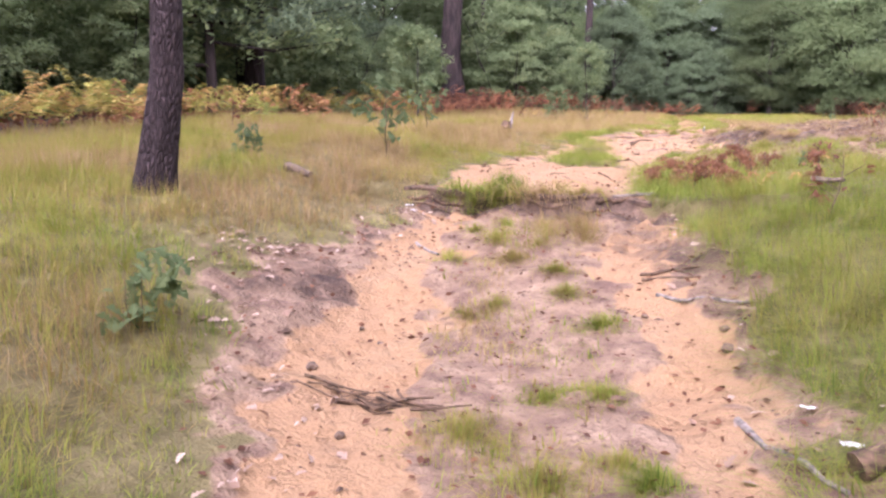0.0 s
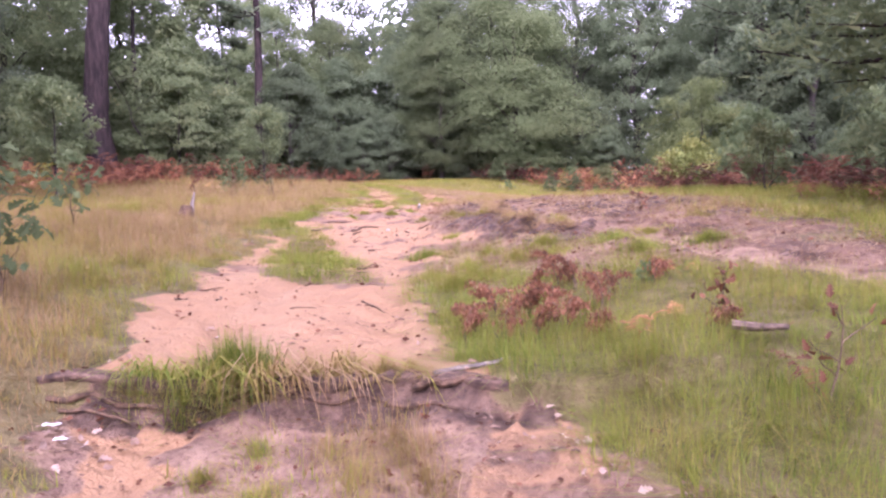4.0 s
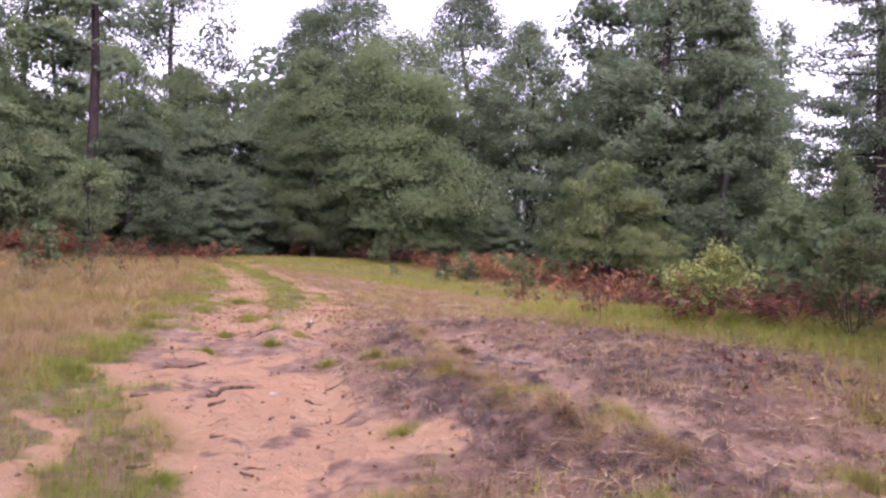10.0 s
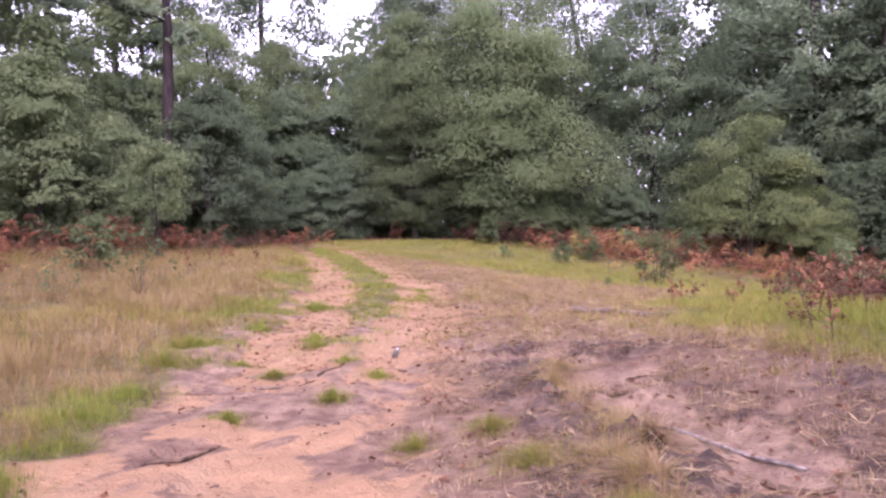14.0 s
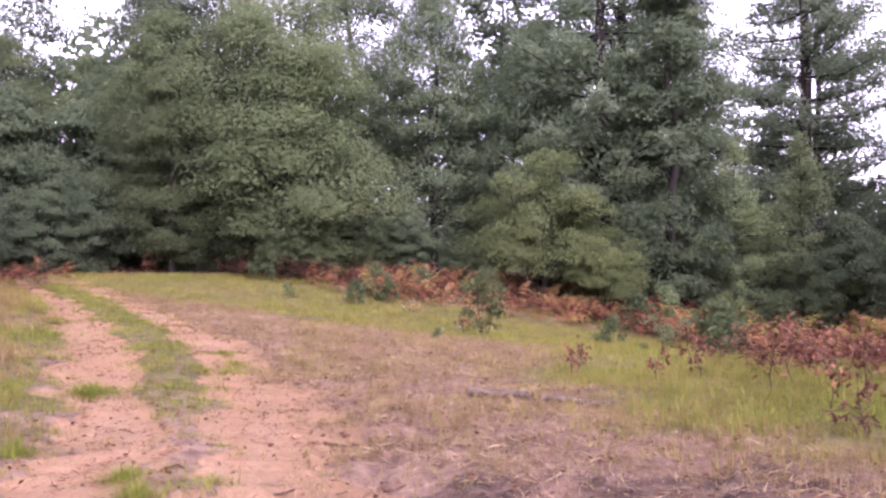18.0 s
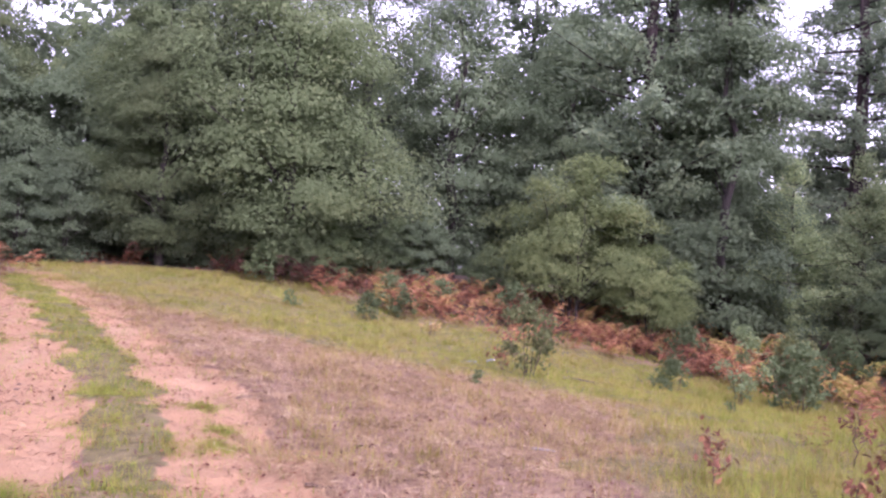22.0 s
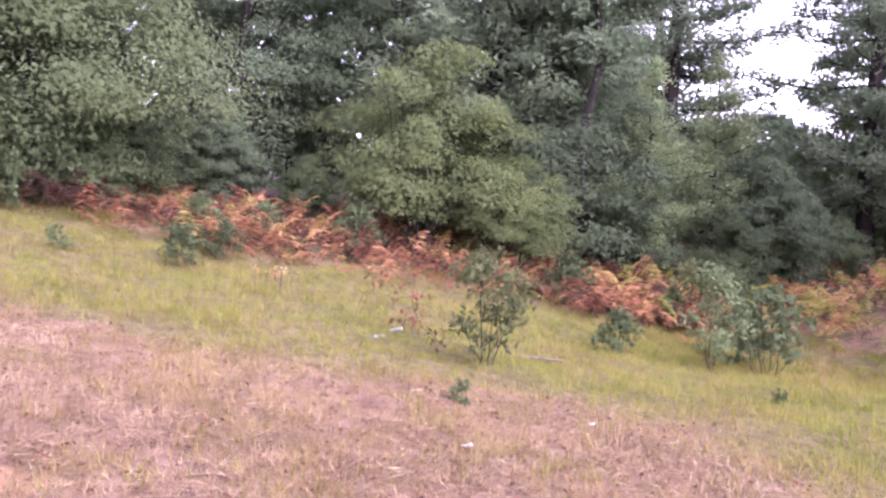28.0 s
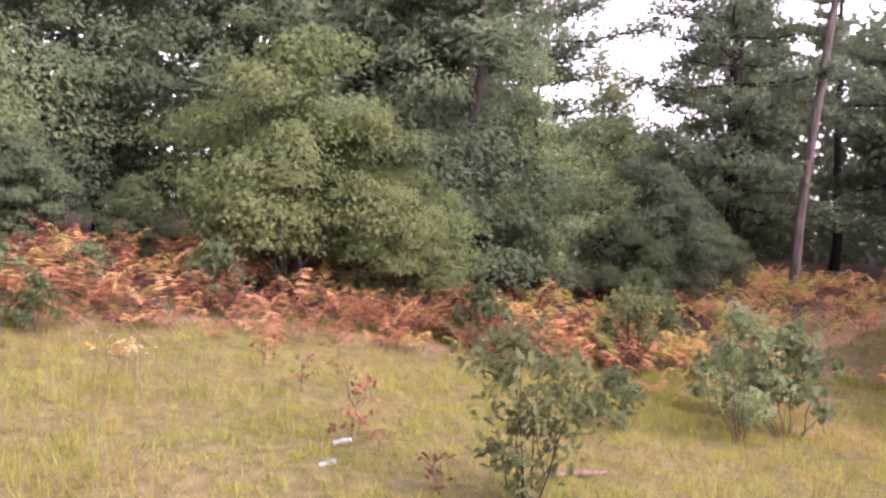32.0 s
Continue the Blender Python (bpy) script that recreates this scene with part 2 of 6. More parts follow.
def ground_material():
    """Sand, wet mud, dry thatch and forest litter, laid where the ground's own zones say."""
    m, nodes, links, bsdf = material("ground_soil", 0.95)

    def zone(name):
        a = nodes.new("ShaderNodeAttribute")
        a.attribute_name = name
        return a.outputs["Fac"]

    big, mid, fine = noise_tex(nodes, links, 1.1, 5), noise_tex(nodes, links, 7, 6), noise_tex(nodes, links, 60, 4)

    def patch(z, low=0.35, high=0.65):
        s = zone(z)
        wob = nodes.new("ShaderNodeMath")
        wob.operation = "MULTIPLY_ADD"
        links.new(mid.outputs["Fac"], wob.inputs[0])
        wob.inputs[1].default_value = 0.7
        wob.inputs[2].default_value = -0.35
        t = nodes.new("ShaderNodeMath")
        links.new(s, t.inputs[0])
        links.new(wob.outputs[0], t.inputs[1])
        r = nodes.new("ShaderNodeMapRange")
        r.interpolation_type = "SMOOTHSTEP"
        r.inputs["From Min"].default_value, r.inputs["From Max"].default_value = low, high
        links.new(t.outputs[0], r.inputs["Value"])
        return r.outputs["Result"]

    def speckled(stops, tex):
        r = ramp(nodes, stops)
        links.new(tex.outputs["Fac"], r.inputs["Fac"])
        return r.outputs["Color"]

    soil = speckled([(0.3, (0.116, 0.069, 0.047)), (0.5, (0.185, 0.118, 0.077)), (0.7, (0.249, 0.168, 0.114))], mid)
    green = speckled([(0.3, (0.086, 0.073, 0.03)), (0.7, (0.172, 0.142, 0.065))], mid)
    litter = speckled([(0.3, (0.03, 0.022, 0.017)), (0.7, (0.112, 0.073, 0.047))], mid)
    sand = mix_col(nodes, links, math_node(nodes, links, "MULTIPLY", big.outputs["Fac"], 0.9), (0.315, 0.184, 0.09), (0.345, 0.23, 0.13))
    drag = noise_tex(nodes, links, 1.0, 6, (3.4, 0.5, 1))
    trail = nodes.new("ShaderNodeMapRange")
    trail.inputs["From Min"].default_value, trail.inputs["From Max"].default_value = 0.5, 0.68
    links.new(drag.outputs["Fac"], trail.inputs["Value"])
    sand = mix_col(nodes, links, math_node(nodes, links, "MULTIPLY", trail.outputs["Result"], 0.6), sand, (0.344, 0.243, 0.143))
    sand = mix_col(nodes, links, math_node(nodes, links, "MULTIPLY", fine.outputs["Fac"], 0.5), sand, (0.249, 0.142, 0.082))
    pink = speckled([(0.3, (0.138, 0.086, 0.063)), (0.5, (0.219, 0.146, 0.097)), (0.75, (0.327, 0.232, 0.157))], mid)
    mud = speckled([(0.36, (0.044, 0.027, 0.02)), (0.5, (0.088, 0.056, 0.039)), (0.68, (0.18, 0.118, 0.08))], mid)
    crumb, stain = noise_tex(nodes, links, 34, 8), noise_tex(nodes, links, 2.6, 7)
    spots = nodes.new("ShaderNodeMapRange")
    spots.inputs["From Min"].default_value, spots.inputs["From Max"].default_value = 0.55, 0.68
    links.new(crumb.outputs["Fac"], spots.inputs["Value"])
    smear = nodes.new("ShaderNodeMapRange")
    smear.inputs["From Min"].default_value, smear.inputs["From Max"].default_value = 0.48, 0.66
    links.new(stain.outputs["Fac"], smear.inputs["Value"])
    pink = mix_col(nodes, links, math_node(nodes, links, "MULTIPLY", spots.outputs["Result"], 0.75), pink, (0.112, 0.069, 0.047))
    mud = mix_col(nodes, links, math_node(nodes, links, "MULTIPLY", spots.outputs["Result"], 0.7), mud, (0.043, 0.03, 0.024))
    sand = mix_col(nodes, links, math_node(nodes, links, "MULTIPLY", smear.outputs["Result"], 0.35), sand, (0.245, 0.15, 0.087))
    sand = mix_col(nodes, links, math_node(nodes, links, "MULTIPLY", spots.outputs["Result"], 0.28), sand, (0.138, 0.077, 0.047))
    col = mix_col(nodes, links, patch("green"), soil, green)
    col = mix_col(nodes, links, patch("litter"), col, litter)
    col = mix_col(nodes, links, patch("pink"), col, pink)
    col = mix_col(nodes, links, patch("sand"), col, sand)
    col = mix_col(nodes, links, patch("mud"), col, mud)
    links.new(col, bsdf.inputs["Base Color"])
    wet = nodes.new("ShaderNodeMapRange")
    wet.inputs["To Min"].default_value, wet.inputs["To Max"].default_value = 0.95, 0.55
    links.new(patch("mud", 0.5, 0.9), wet.inputs["Value"])
    links.new(wet.outputs["Result"], bsdf.inputs["Roughness"])
    both = math_node(nodes, links, "MULTIPLY", mid.outputs["Fac"], 1.0)
    h = nodes.new("ShaderNodeMath")
    h.operation = "MULTIPLY_ADD"
    links.new(fine.outputs["Fac"], h.inputs[0])
    h.inputs[1].default_value = 0.3
    links.new(both, h.inputs[2])
    bump(nodes, links, bsdf, h.outputs[0], 0.9, 0.085)
    return m


GROUND = ground_material()

# ---- mesh tools ----


class Geo:
    """Gathers vertices, faces and a tint for each vertex, and makes one mesh of them."""

    def __init__(self):
        self.v, self.f, self.t, self.n = [], {3: [], 4: []}, [], 0

    def add(self, verts, faces, tint):
        verts, faces = np.asarray(verts, float), np.asarray(faces, int)
        self.v.append(verts)
        self.f[faces.shape[1]].append(faces + self.n)
        self.t.append(np.broadcast_to(np.asarray(tint, float), (len(verts),)))
        self.n += len(verts)

    def tube(self, pts, radii, sides=7, tint=0.5, lump=0.0):
        pts, radii = np.asarray(pts, float), np.asarray(radii, float)
        way = np.gradient(pts, axis=0)
        way /= np.linalg.norm(way, axis=1)[:, None] + 1e-9
        side = np.cross(way, np.where(np.abs(way[:, 2:]) > 0.9, (1.0, 0, 0), (0, 0, 1.0)))
        side /= np.linalg.norm(side, axis=1)[:, None] + 1e-9
        up = np.cross(side, way)
        a = np.linspace(0, 2 * np.pi, sides, endpoint=False)
        r = radii[:, None] * (1 + lump * np.random.uniform(-1, 1, (len(pts), sides)))
        ring = pts[:, None] + r[..., None] * (np.cos(a)[None, :, None] * side[:, None] + np.sin(a)[None, :, None] * up[:, None])
        i, j = np.meshgrid(np.arange(len(pts) - 1), np.arange(sides), indexing="ij")
        k = (j + 1) % sides
        self.add(ring.reshape(-1, 3), np.stack([i * sides + j, i * sides + k, (i + 1) * sides + k, (i + 1) * sides + j], -1).reshape(-1, 4), tint)
        for e, flip in ((0, 1), (len(pts) - 1, -1)):
            b = ring[e]
            self.add(np.r_[b, [pts[e]]], [(sides, (q + 1) % sides, q)[::flip] for q in range(sides)], tint)

    def leaves(self, c, d, length, width, tint, fold=0.12):
        """Pointed, folded leaves: centres c, ways d; length and width may vary by leaf."""
        n = len(c)
        d = d / (np.linalg.norm(d, axis=1)[:, None] + 1e-9)
        s = np.cross(d, np.random.normal(0, 0.45, (n, 3)) + (0, 0, 1.0))
        s /= np.linalg.norm(s, axis=1)[:, None] + 1e-9
        u = np.cross(s, d)
        length, width = np.broadcast_to(length, (n,))[:, None], np.broadcast_to(width, (n,))[:, None]
        v = np.stack([c - d * length / 2, c + s * width / 2 + u * width * fold, c + d * length / 2, c - s * width / 2 + u * width * fold], 1)
        self.add(v.reshape(-1, 3), np.arange(4 * n).reshape(-1, 4), np.repeat(np.broadcast_to(tint, (n,)), 4))

    def sprays(self, c, d, up, length, width, tint):
        """Small leaf sprays that lie with their faces towards up, pointing along d."""
        n = len(c)
        up = up / (np.linalg.norm(up, axis=1)[:, None] + 1e-9)
        d = d - up * np.sum(d * up, axis=1)[:, None]
        d /= np.linalg.norm(d, axis=1)[:, None] + 1e-9
        s = np.cross(up, d) * np.broadcast_to(width, (n,))[:, None] / 2
        d = d * np.broadcast_to(length, (n,))[:, None] / 2
        v = np.stack([c + d, c - d + s, c - d - s], 1)
        self.add(v.reshape(-1, 3), np.arange(3 * n).reshape(-1, 3), np.repeat(np.broadcast_to(tint, (n,)), 3))

    def lobed(self, c, d, length, width, tint):
        """Lobed oak leaves, gently cupped."""
        along = np.array([-0.5, -0.34, -0.3, -0.12, -0.06, 0.1, 0.16, 0.32, 0.5])
        half = np.array([0.02, 0.12, 0.32, 0.14, 0.46, 0.18, 0.5, 0.3, 0.0])
        n = len(c)
        d = d / (np.linalg.norm(d, axis=1)[:, None] + 1e-9)
        s = np.cross(d, np.random.normal(0, 0.45, (n, 3)) + (0, 0, 1.0))
        s /= np.linalg.norm(s, axis=1)[:, None] + 1e-9
        u = np.cross(s, d)
        L, W = np.broadcast_to(length, (n,))[:, None, None], np.broadcast_to(width, (n,))[:, None, None]
        mid = c[:, None] + d[:, None] * along[None, :, None] * L - u[:, None] * (along[None, :, None] ** 2) * L * 0.35
        wing = half[None, :, None] * W
        lift = u[:, None] * wing * 0.25
        v = np.stack([mid - s[:, None] * wing + lift, mid, mid + s[:, None] * wing + lift], 2).reshape(-1, 3)
        k = np.arange(8)[:, None] * 3
        one = np.concatenate([k + np.array([[0, 3, 4, 1]]), k + np.array([[1, 4, 5, 2]])])
        self.add(v, (np.arange(n)[:, None, None] * 27 + one[None]).reshape(-1, 4), np.repeat(np.broadcast_to(tint, (n,)), 27))

    def mesh(self, name, mat, smooth=False):
        me = bpy.data.meshes.new(name)
        v = np.concatenate(self.v)
        f3 = np.concatenate(self.f[3]) if self.f[3] else np.zeros((0, 3), int)
        f4 = np.concatenate(self.f[4]) if self.f[4] else np.zeros((0, 4), int)
        me.vertices.add(len(v))
        me.vertices.foreach_set("co", v.astype(np.float32).ravel())
        loops = np.concatenate([f3.ravel(), f4.ravel()])
        me.loops.add(len(loops))
        me.loops.foreach_set("vertex_index", loops.astype(np.int32))
        me.polygons.add(len(f3) + len(f4))
        starts = np.concatenate([np.arange(len(f3)) * 3, 3 * len(f3) + np.arange(len(f4)) * 4])
        me.polygons.foreach_set("loop_start", starts.astype(np.int32))
        me.polygons.foreach_set("use_smooth", np.full(len(starts), smooth))
        at = me.attributes.new("tint", "FLOAT", "POINT")
        at.data.foreach_set("value", np.concatenate(self.t).astype(np.float32))
        me.materials.append(mat)
        me.update(calc_edges=True)
        return me


def part(name, geo, mat, parent=None, label="", smooth=False):
    ob = new(name, geo.mesh(name, mat, smooth))
    ob.parent = parent
    return tagged(ob, label)


def unit(n):
    v = np.random.normal(0, 1, (n, 3))
    return v / np.linalg.norm(v, axis=1)[:, None]


def inside(poly, x, y):
    """Signed distance to a closed outline: above 0 inside."""
    p = np.array(poly, float)
    q = np.roll(p, -1, 0)
    x, y = np.asarray(x, float), np.asarray(y, float)
    best, odd = np.full(x.shape, 1e9), np.zeros(x.shape, bool)
    for (ax, ay), (bx, by) in zip(p, q):
        dx, dy = bx - ax, by - ay
        t = np.clip(((x - ax) * dx + (y - ay) * dy) / (dx * dx + dy * dy), 0, 1)
        best = np.minimum(best, np.hypot(x - ax - t * dx, y - ay - t * dy))
        if dy:
            odd ^= ((ay > y) != (by > y)) & (x < ax + (y - ay) / dy * dx)
    return np.where(odd, best, -best)


def smooth01(v, a, b):
    t = np.clip((v - a) / (b - a), 0, 1)
    return t * t * (3 - 2 * t)


LATTICE = np.random.default_rng(3).uniform(0, 1, (256, 256))


def value_noise(x, y):
    i, j = np.floor(x).astype(int), np.floor(y).astype(int)
    u, v = x - i, y - j
    u, v = u * u * (3 - 2 * u), v * v * (3 - 2 * v)
    at = lambda p, q: LATTICE[p % 256, q % 256]
    return (at(i, j) * (1 - u) + at(i + 1, j) * u) * (1 - v) + (at(i, j + 1) * (1 - u) + at(i + 1, j + 1) * u) * v


def field(x, y, size, seed):
    """Soft random patches, about 0 to 1, each some size metres across, with smaller ones in them."""
    x, y = np.asarray(x, float), np.asarray(y, float)
    c, s = math.cos(seed * 1.7), math.sin(seed * 1.7)
    p, q, f = (c * x - s * y) * 2 / size + seed * 17.3, (s * x + c * y) * 2 / size + seed * 9.1, 1.0
    out = 0
    for k, w in enumerate((0.55, 0.28, 0.17)):
        out = out + w * value_noise(p * f, q * f)
        f *= 2.17
    return 0.5 + (out - 0.5) * 1.5


def from_line(pts, x, y):
    """Distance to an open line of points."""
    best = np.full(np.shape(x), 1e9)
    for (ax, ay), (bx, by) in zip(pts, pts[1:]):
        dx, dy = bx - ax, by - ay
        k = np.clip(((x - ax) * dx + (y - ay) * dy) / (dx * dx + dy * dy), 0, 1)
        best = np.minimum(best, np.hypot(x - ax - k * dx, y - ay - k * dy))
    return best


# ---- plan ----
CLEARING = [(-7.5, -12), (-6.6, 2), (-6.3, 5), (-8, 12), (-8.6, 17.5), (-7.8, 21), (-6.3, 23.5), (-5.9, 27), (-5.4, 31), (-3, 34), (0, 32.5), (1.6, 30.5), (3, 29.2), (5.5, 29.3),
            (7, 28.5), (9, 27.3), (10.5, 26), (13, 26.5), (22, 27), (22, 24.7), (14, 24), (10, 22.7), (7, 20.5), (4.6, 18.5), (3.5, 16), (3.1, 13.5),
            (3.6, 11), (4.3, 9), (5, 6), (6.5, 0), (7, -12)]
LEFT_Y = (-8, -2.75, -2.2, -1.9, -1.5, -0.8, 0.1, 1.2, 1.8, 2.2, 3.3, 4.1, 5.75, 6.6, 9.9, 12.2, 14.3, 17.4, 21, 25, 29, 33)
LEFT_X = (2.2, 0.2, -0.15, -0.3, -0.8, -1.4, -1.35, -1.5, -1.58, -1.5, -1.85, -1.95, -2.3, -2.5, -2.68, -2.9, -3.08, -3.3, -3.8, -4.7, -5.8, -7)
RIGHT_Y = (-8, -2.0, -1.4, -0.8, -0.2, 0.3, 0.65, 1.25, 1.8, 2.1, 2.4, 3.1, 3.5, 4.3, 5.5, 6.2, 7.4, 8.1, 8.8, 9.5, 11, 12.5, 15, 18, 20, 24, 28, 33)
RIGHT_X = (4.2, 2.15, 2.0, 1.8, 1.55, 1.4, 1.25, 1.08, 0.85, 0.5, 0.32, 0.2, -0.02, -0.2, -0.35, -0.1, -0.03, -0.2, -0.42, -0.68, -0.9, -1.0, -1.05, -1.1, -1.35, -2.6, -4.0, -6)
ISLAND = [(-2.5, 8.6), (-2.2, 7.2), (-1.85, 6.0), (-1.6, 5.05), (-1.15, 4.75), (-0.85, 4.55), (-0.7, 4.9), (-1.05, 5.55), (-1.2, 6.15), (-1.45, 7.1), (-1.85, 8.0), (-2.25, 9.1)]
MUD = [(-0.3, 11.5), (-0.4, 9.3), (0.0, 7.2), (0.7, 6.3), (1.5, 5.3), (3.2, 3.6), (4.0, 5.2), (3.3, 7.6), (2.2, 10.5), (1.2, 13.5), (0.2, 13.8)]
LANE = [(5.2, 21.2), (8, 23), (10.5, 24.6), (14.6, 26.4), (22, 26.6)]
SIDE_MUD = [(0.25, 1.9), (0.8, 1.85), (1.2, 1.0), (1.5, 0.2), (1.2, 0.1), (0.85, 0.7), (0.35, 1.3)]
RIDGE = [(-0.15, 11.6), (0.0, 10.7), (0.15, 9.4), (0.22, 8.6), (0.45, 7.6), (0.95, 6.7)]
WET_RUT = [(-0.9, 13.6), (0.1, 11.6), (0.5, 9.6), (0.8, 8.3), (1.2, 7.2), (1.7, 6.0), (2.5, 4.6), (3.4, 3.4), (6, 1)]
TYRE_A = [(-1.15, 2.2), (-1.2, 4), (-1.35, 6), (-1.6, 8), (-1.8, 10), (-2.0, 12.5)]
TYRE_B = [(-0.25, 3.0), (-0.45, 4.6), (-0.6, 6.2), (-0.75, 8), (-0.95, 10), (-1.15, 12.5)]
STUBBLE_Y = (3, 8, 10.8, 12.9, 13.8, 15.1, 16.7, 18.5, 20.5, 22, 24, 27, 31)
STUBBLE_X = (3.5, 3.0, 2.1, 1.6, 1.3, 1.3, 0.9, 2.2, 3.0, 1.9, -0.2, -3.0, -6)


def rut(x, y, ys, xs, half):
    return smooth01(half - np.abs(x - np.interp(y, ys, xs)), -0.12, 0.12)


def zones(x, y):
    """How far each kind of ground holds at a place, 0 to 1."""
    x0, y0 = x, y
    x = x + (field(x0, y0, 0.9, 61) - 0.5) * 0.5 + (field(x0, y0, 0.3, 62) - 0.5) * 0.16
    y = y + (field(x0, y0, 0.9, 63) - 0.5) * 0.4
    left, right = np.interp(y, LEFT_Y, LEFT_X), np.interp(y, RIGHT_Y, RIGHT_X)
    bare = np.minimum(smooth01(x - left, -0.15, 0.2), smooth01(right - x, -0.15, 0.2))
    lower = smooth01(ledge_y(x0) - y0, -0.05, 0.1)
    ruts = np.maximum(rut(x, y, (-4, -2.5, -1.6, -0.65, 0.3, 1.0, 1.8), (1.3, 0.52, 0.02, -0.36, -0.82, -0.98, -1.18), 0.28),
                      rut(x, y, (-4, -2, -1.2, -0.65, 0.1, 0.8), (2.6, 1.82, 1.52, 1.33, 0.95, 0.7), 0.25))
    upper = np.maximum(rut(x, y, (10, 14, 18.4, 21, 25, 29, 32), (-1.9, -2.2, -2.9, -3.45, -4.5, -5.7, -6.9), 0.4),
                       rut(x, y, (10, 14, 17.4, 20, 25, 29, 32), (-1.1, -1.2, -1.25, -1.7, -3.1, -4.25, -5.6), 0.42))
    sheet = bare * (1 - lower) * smooth01(y, 13.0, 9.5)
    island = smooth01(inside(ISLAND, x, y), -0.12, 0.12)
    lane = smooth01(0.5 - from_line(LANE, x, y), -0.25, 0.25) * smooth01(x, 6.0, 8.5)
    sand = np.maximum(np.maximum(np.maximum(bare * lower * ruts, sheet), 0.62 * lane), upper * smooth01(y, 9.5, 13) * smooth01(y, 33, 29)) * (1 - 0.9 * island) * (1 - 0.6 * smooth01(field(x, y, 0.9, 65), 0.56, 0.74) * smooth01(y, 3, 6) * smooth01(y, 17, 13.5))
    ridge, wet = from_line(RIDGE, x, y), from_line(WET_RUT, x, y)
    inmud = smooth01(inside(MUD, x, y), -0.5, 0.4) * (1 - sand * 0.8)
    mud = np.maximum(inmud * (0.28 + 0.6 * field(x, y, 1.3, 5)), smooth01(0.55 - ridge, -0.2, 0.35) * 0.95 * (1 - 0.9 * sand))
    streak = smooth01(0.24 - wet, -0.08, 0.1) * (0.75 + 0.6 * field(x, y, 0.7, 9))
    mud = np.maximum(mud, 0.8 * smooth01(0.5 - np.abs(wet - 0.1), 0.0, 0.3) * (0.35 + 0.8 * field(x, y, 0.5, 10)) * smooth01(y, 13, 11))
    mud = mud * (1 - 0.9 * streak)
    mud = np.maximum(mud, bare * lower * (1 - ruts) * smooth01(np.abs(x - np.interp(y, TRACK_Y, TRACK_X)), 0.6, 1.1) * (0.1 + 0.85 * field(x, y, 0.9, 6)))
    mud = np.maximum(mud, smooth01(inside(SIDE_MUD, x, y), -0.2, 0.2) * (0.36 + 0.45 * field(x, y, 0.6, 7)))
    mud = np.maximum(mud, 0.75 * smooth01(0.26 - np.hypot((x + 0.45) / 2.2, (y - 12.8)), -0.1, 0.2))
    mud = np.maximum(mud, 0.85 * smooth01(0.22 - np.abs(ledge_y(x0) - 0.1 - y0), 0, 0.15) * bare)
    stub = smooth01(np.interp(y, STUBBLE_Y, STUBBLE_X) - x + (field(x, y, 1.5, 66) - 0.5) * 1.2, -0.7, 0.7) * smooth01(x - right, -0.3, 0.3) * smooth01(y, 3.7, 5.2)
    pink = np.maximum(np.maximum(bare * lower, np.maximum(bare * (1 - lower) * smooth01(y, 9, 12.5) * smooth01(y, 18, 14.5) * 0.9, stub * 0.45 * smooth01(field(x, y, 1.6, 8), 0.45, 0.72))), np.maximum(streak * 1.4, inmud * 0.25))
    edge = inside(CLEARING, x0, y0)
    pink = np.maximum(pink, 0.8 * lane)
    litter = smooth01(-edge, 0.2, 1.5)
    green = np.maximum(smooth01(edge, -1, 0.5) * (1 - bare) * (1 - stub), bare * smooth01(y, 12.5, 15) * (1 - upper) * smooth01(field(x, y, 1.2, 64) + 0.05 * np.clip(y - 15, 0, 6), 0.3, 0.6))
    return dict(sand=sand, mud=mud, pink=pink, green=green, litter=litter, bare=bare, island=island, stub=stub, lower=lower, ruts=ruts, upper=upper, edge=edge, ridge=ridge, wet=wet)


def relief(x, y, zn):
    """The small ups and downs of the bare soil, ruts, clods and the muddy ridge."""
    near = smooth01(inside([(-8, -5), (8, -5), (8, 31), (-8, 31)], x, y), 0, 1)
    tread = (field(x * 3 + y * 0.5, y * 0.5, 0.7, 16) - 0.5) * 0.042 * zn["sand"]
    rough = tread + (field(x, y, 0.2, 18) - 0.5) * 0.03 * zn["sand"] + (field(x, y, 0.6, 11) - 0.5) * 0.03 + (field(x, y, 0.25, 12) - 0.5) * 0.022 + (field(x, y, 1.8, 13) - 0.5) * 0.06
    clod = (np.maximum(0, field(x, y, 0.3, 14) - 0.42) * 0.13 + np.maximum(0, field(x, y, 0.14, 19) - 0.45) * 0.07) * np.clip(zn["mud"] + 0.25 * zn["pink"], 0, 1)
    bank = 0.065 * np.exp(-((zn["ridge"] / 0.28) ** 2)) * (0.1 + 1.4 * field(x, y, 0.7, 15)) - 0.05 * np.exp(-((zn["wet"] / 0.25) ** 2))
    tyre = np.minimum(from_line(TYRE_A, x, y), from_line(TYRE_B, x, y)) + (field(x, y, 0.8, 17) - 0.5) * 0.14
    press = zn["sand"] * (0.016 * np.exp(-(((tyre - 0.24) / 0.09) ** 2)) - 0.03 * np.exp(-((tyre / 0.13) ** 2)))
    return near * (press + rough * (1 - 0.15 * zn["sand"]) + clod + bank - 0.035 * zn["ruts"] * zn["lower"] - 0.04 * zn["upper"] * smooth01(y, 9.5, 13))


def surface_z(x, y):
    x, y = np.asarray(x, float), np.asarray(y, float)
    return ground_z(x, y) + relief(x, y, zones(x, y))


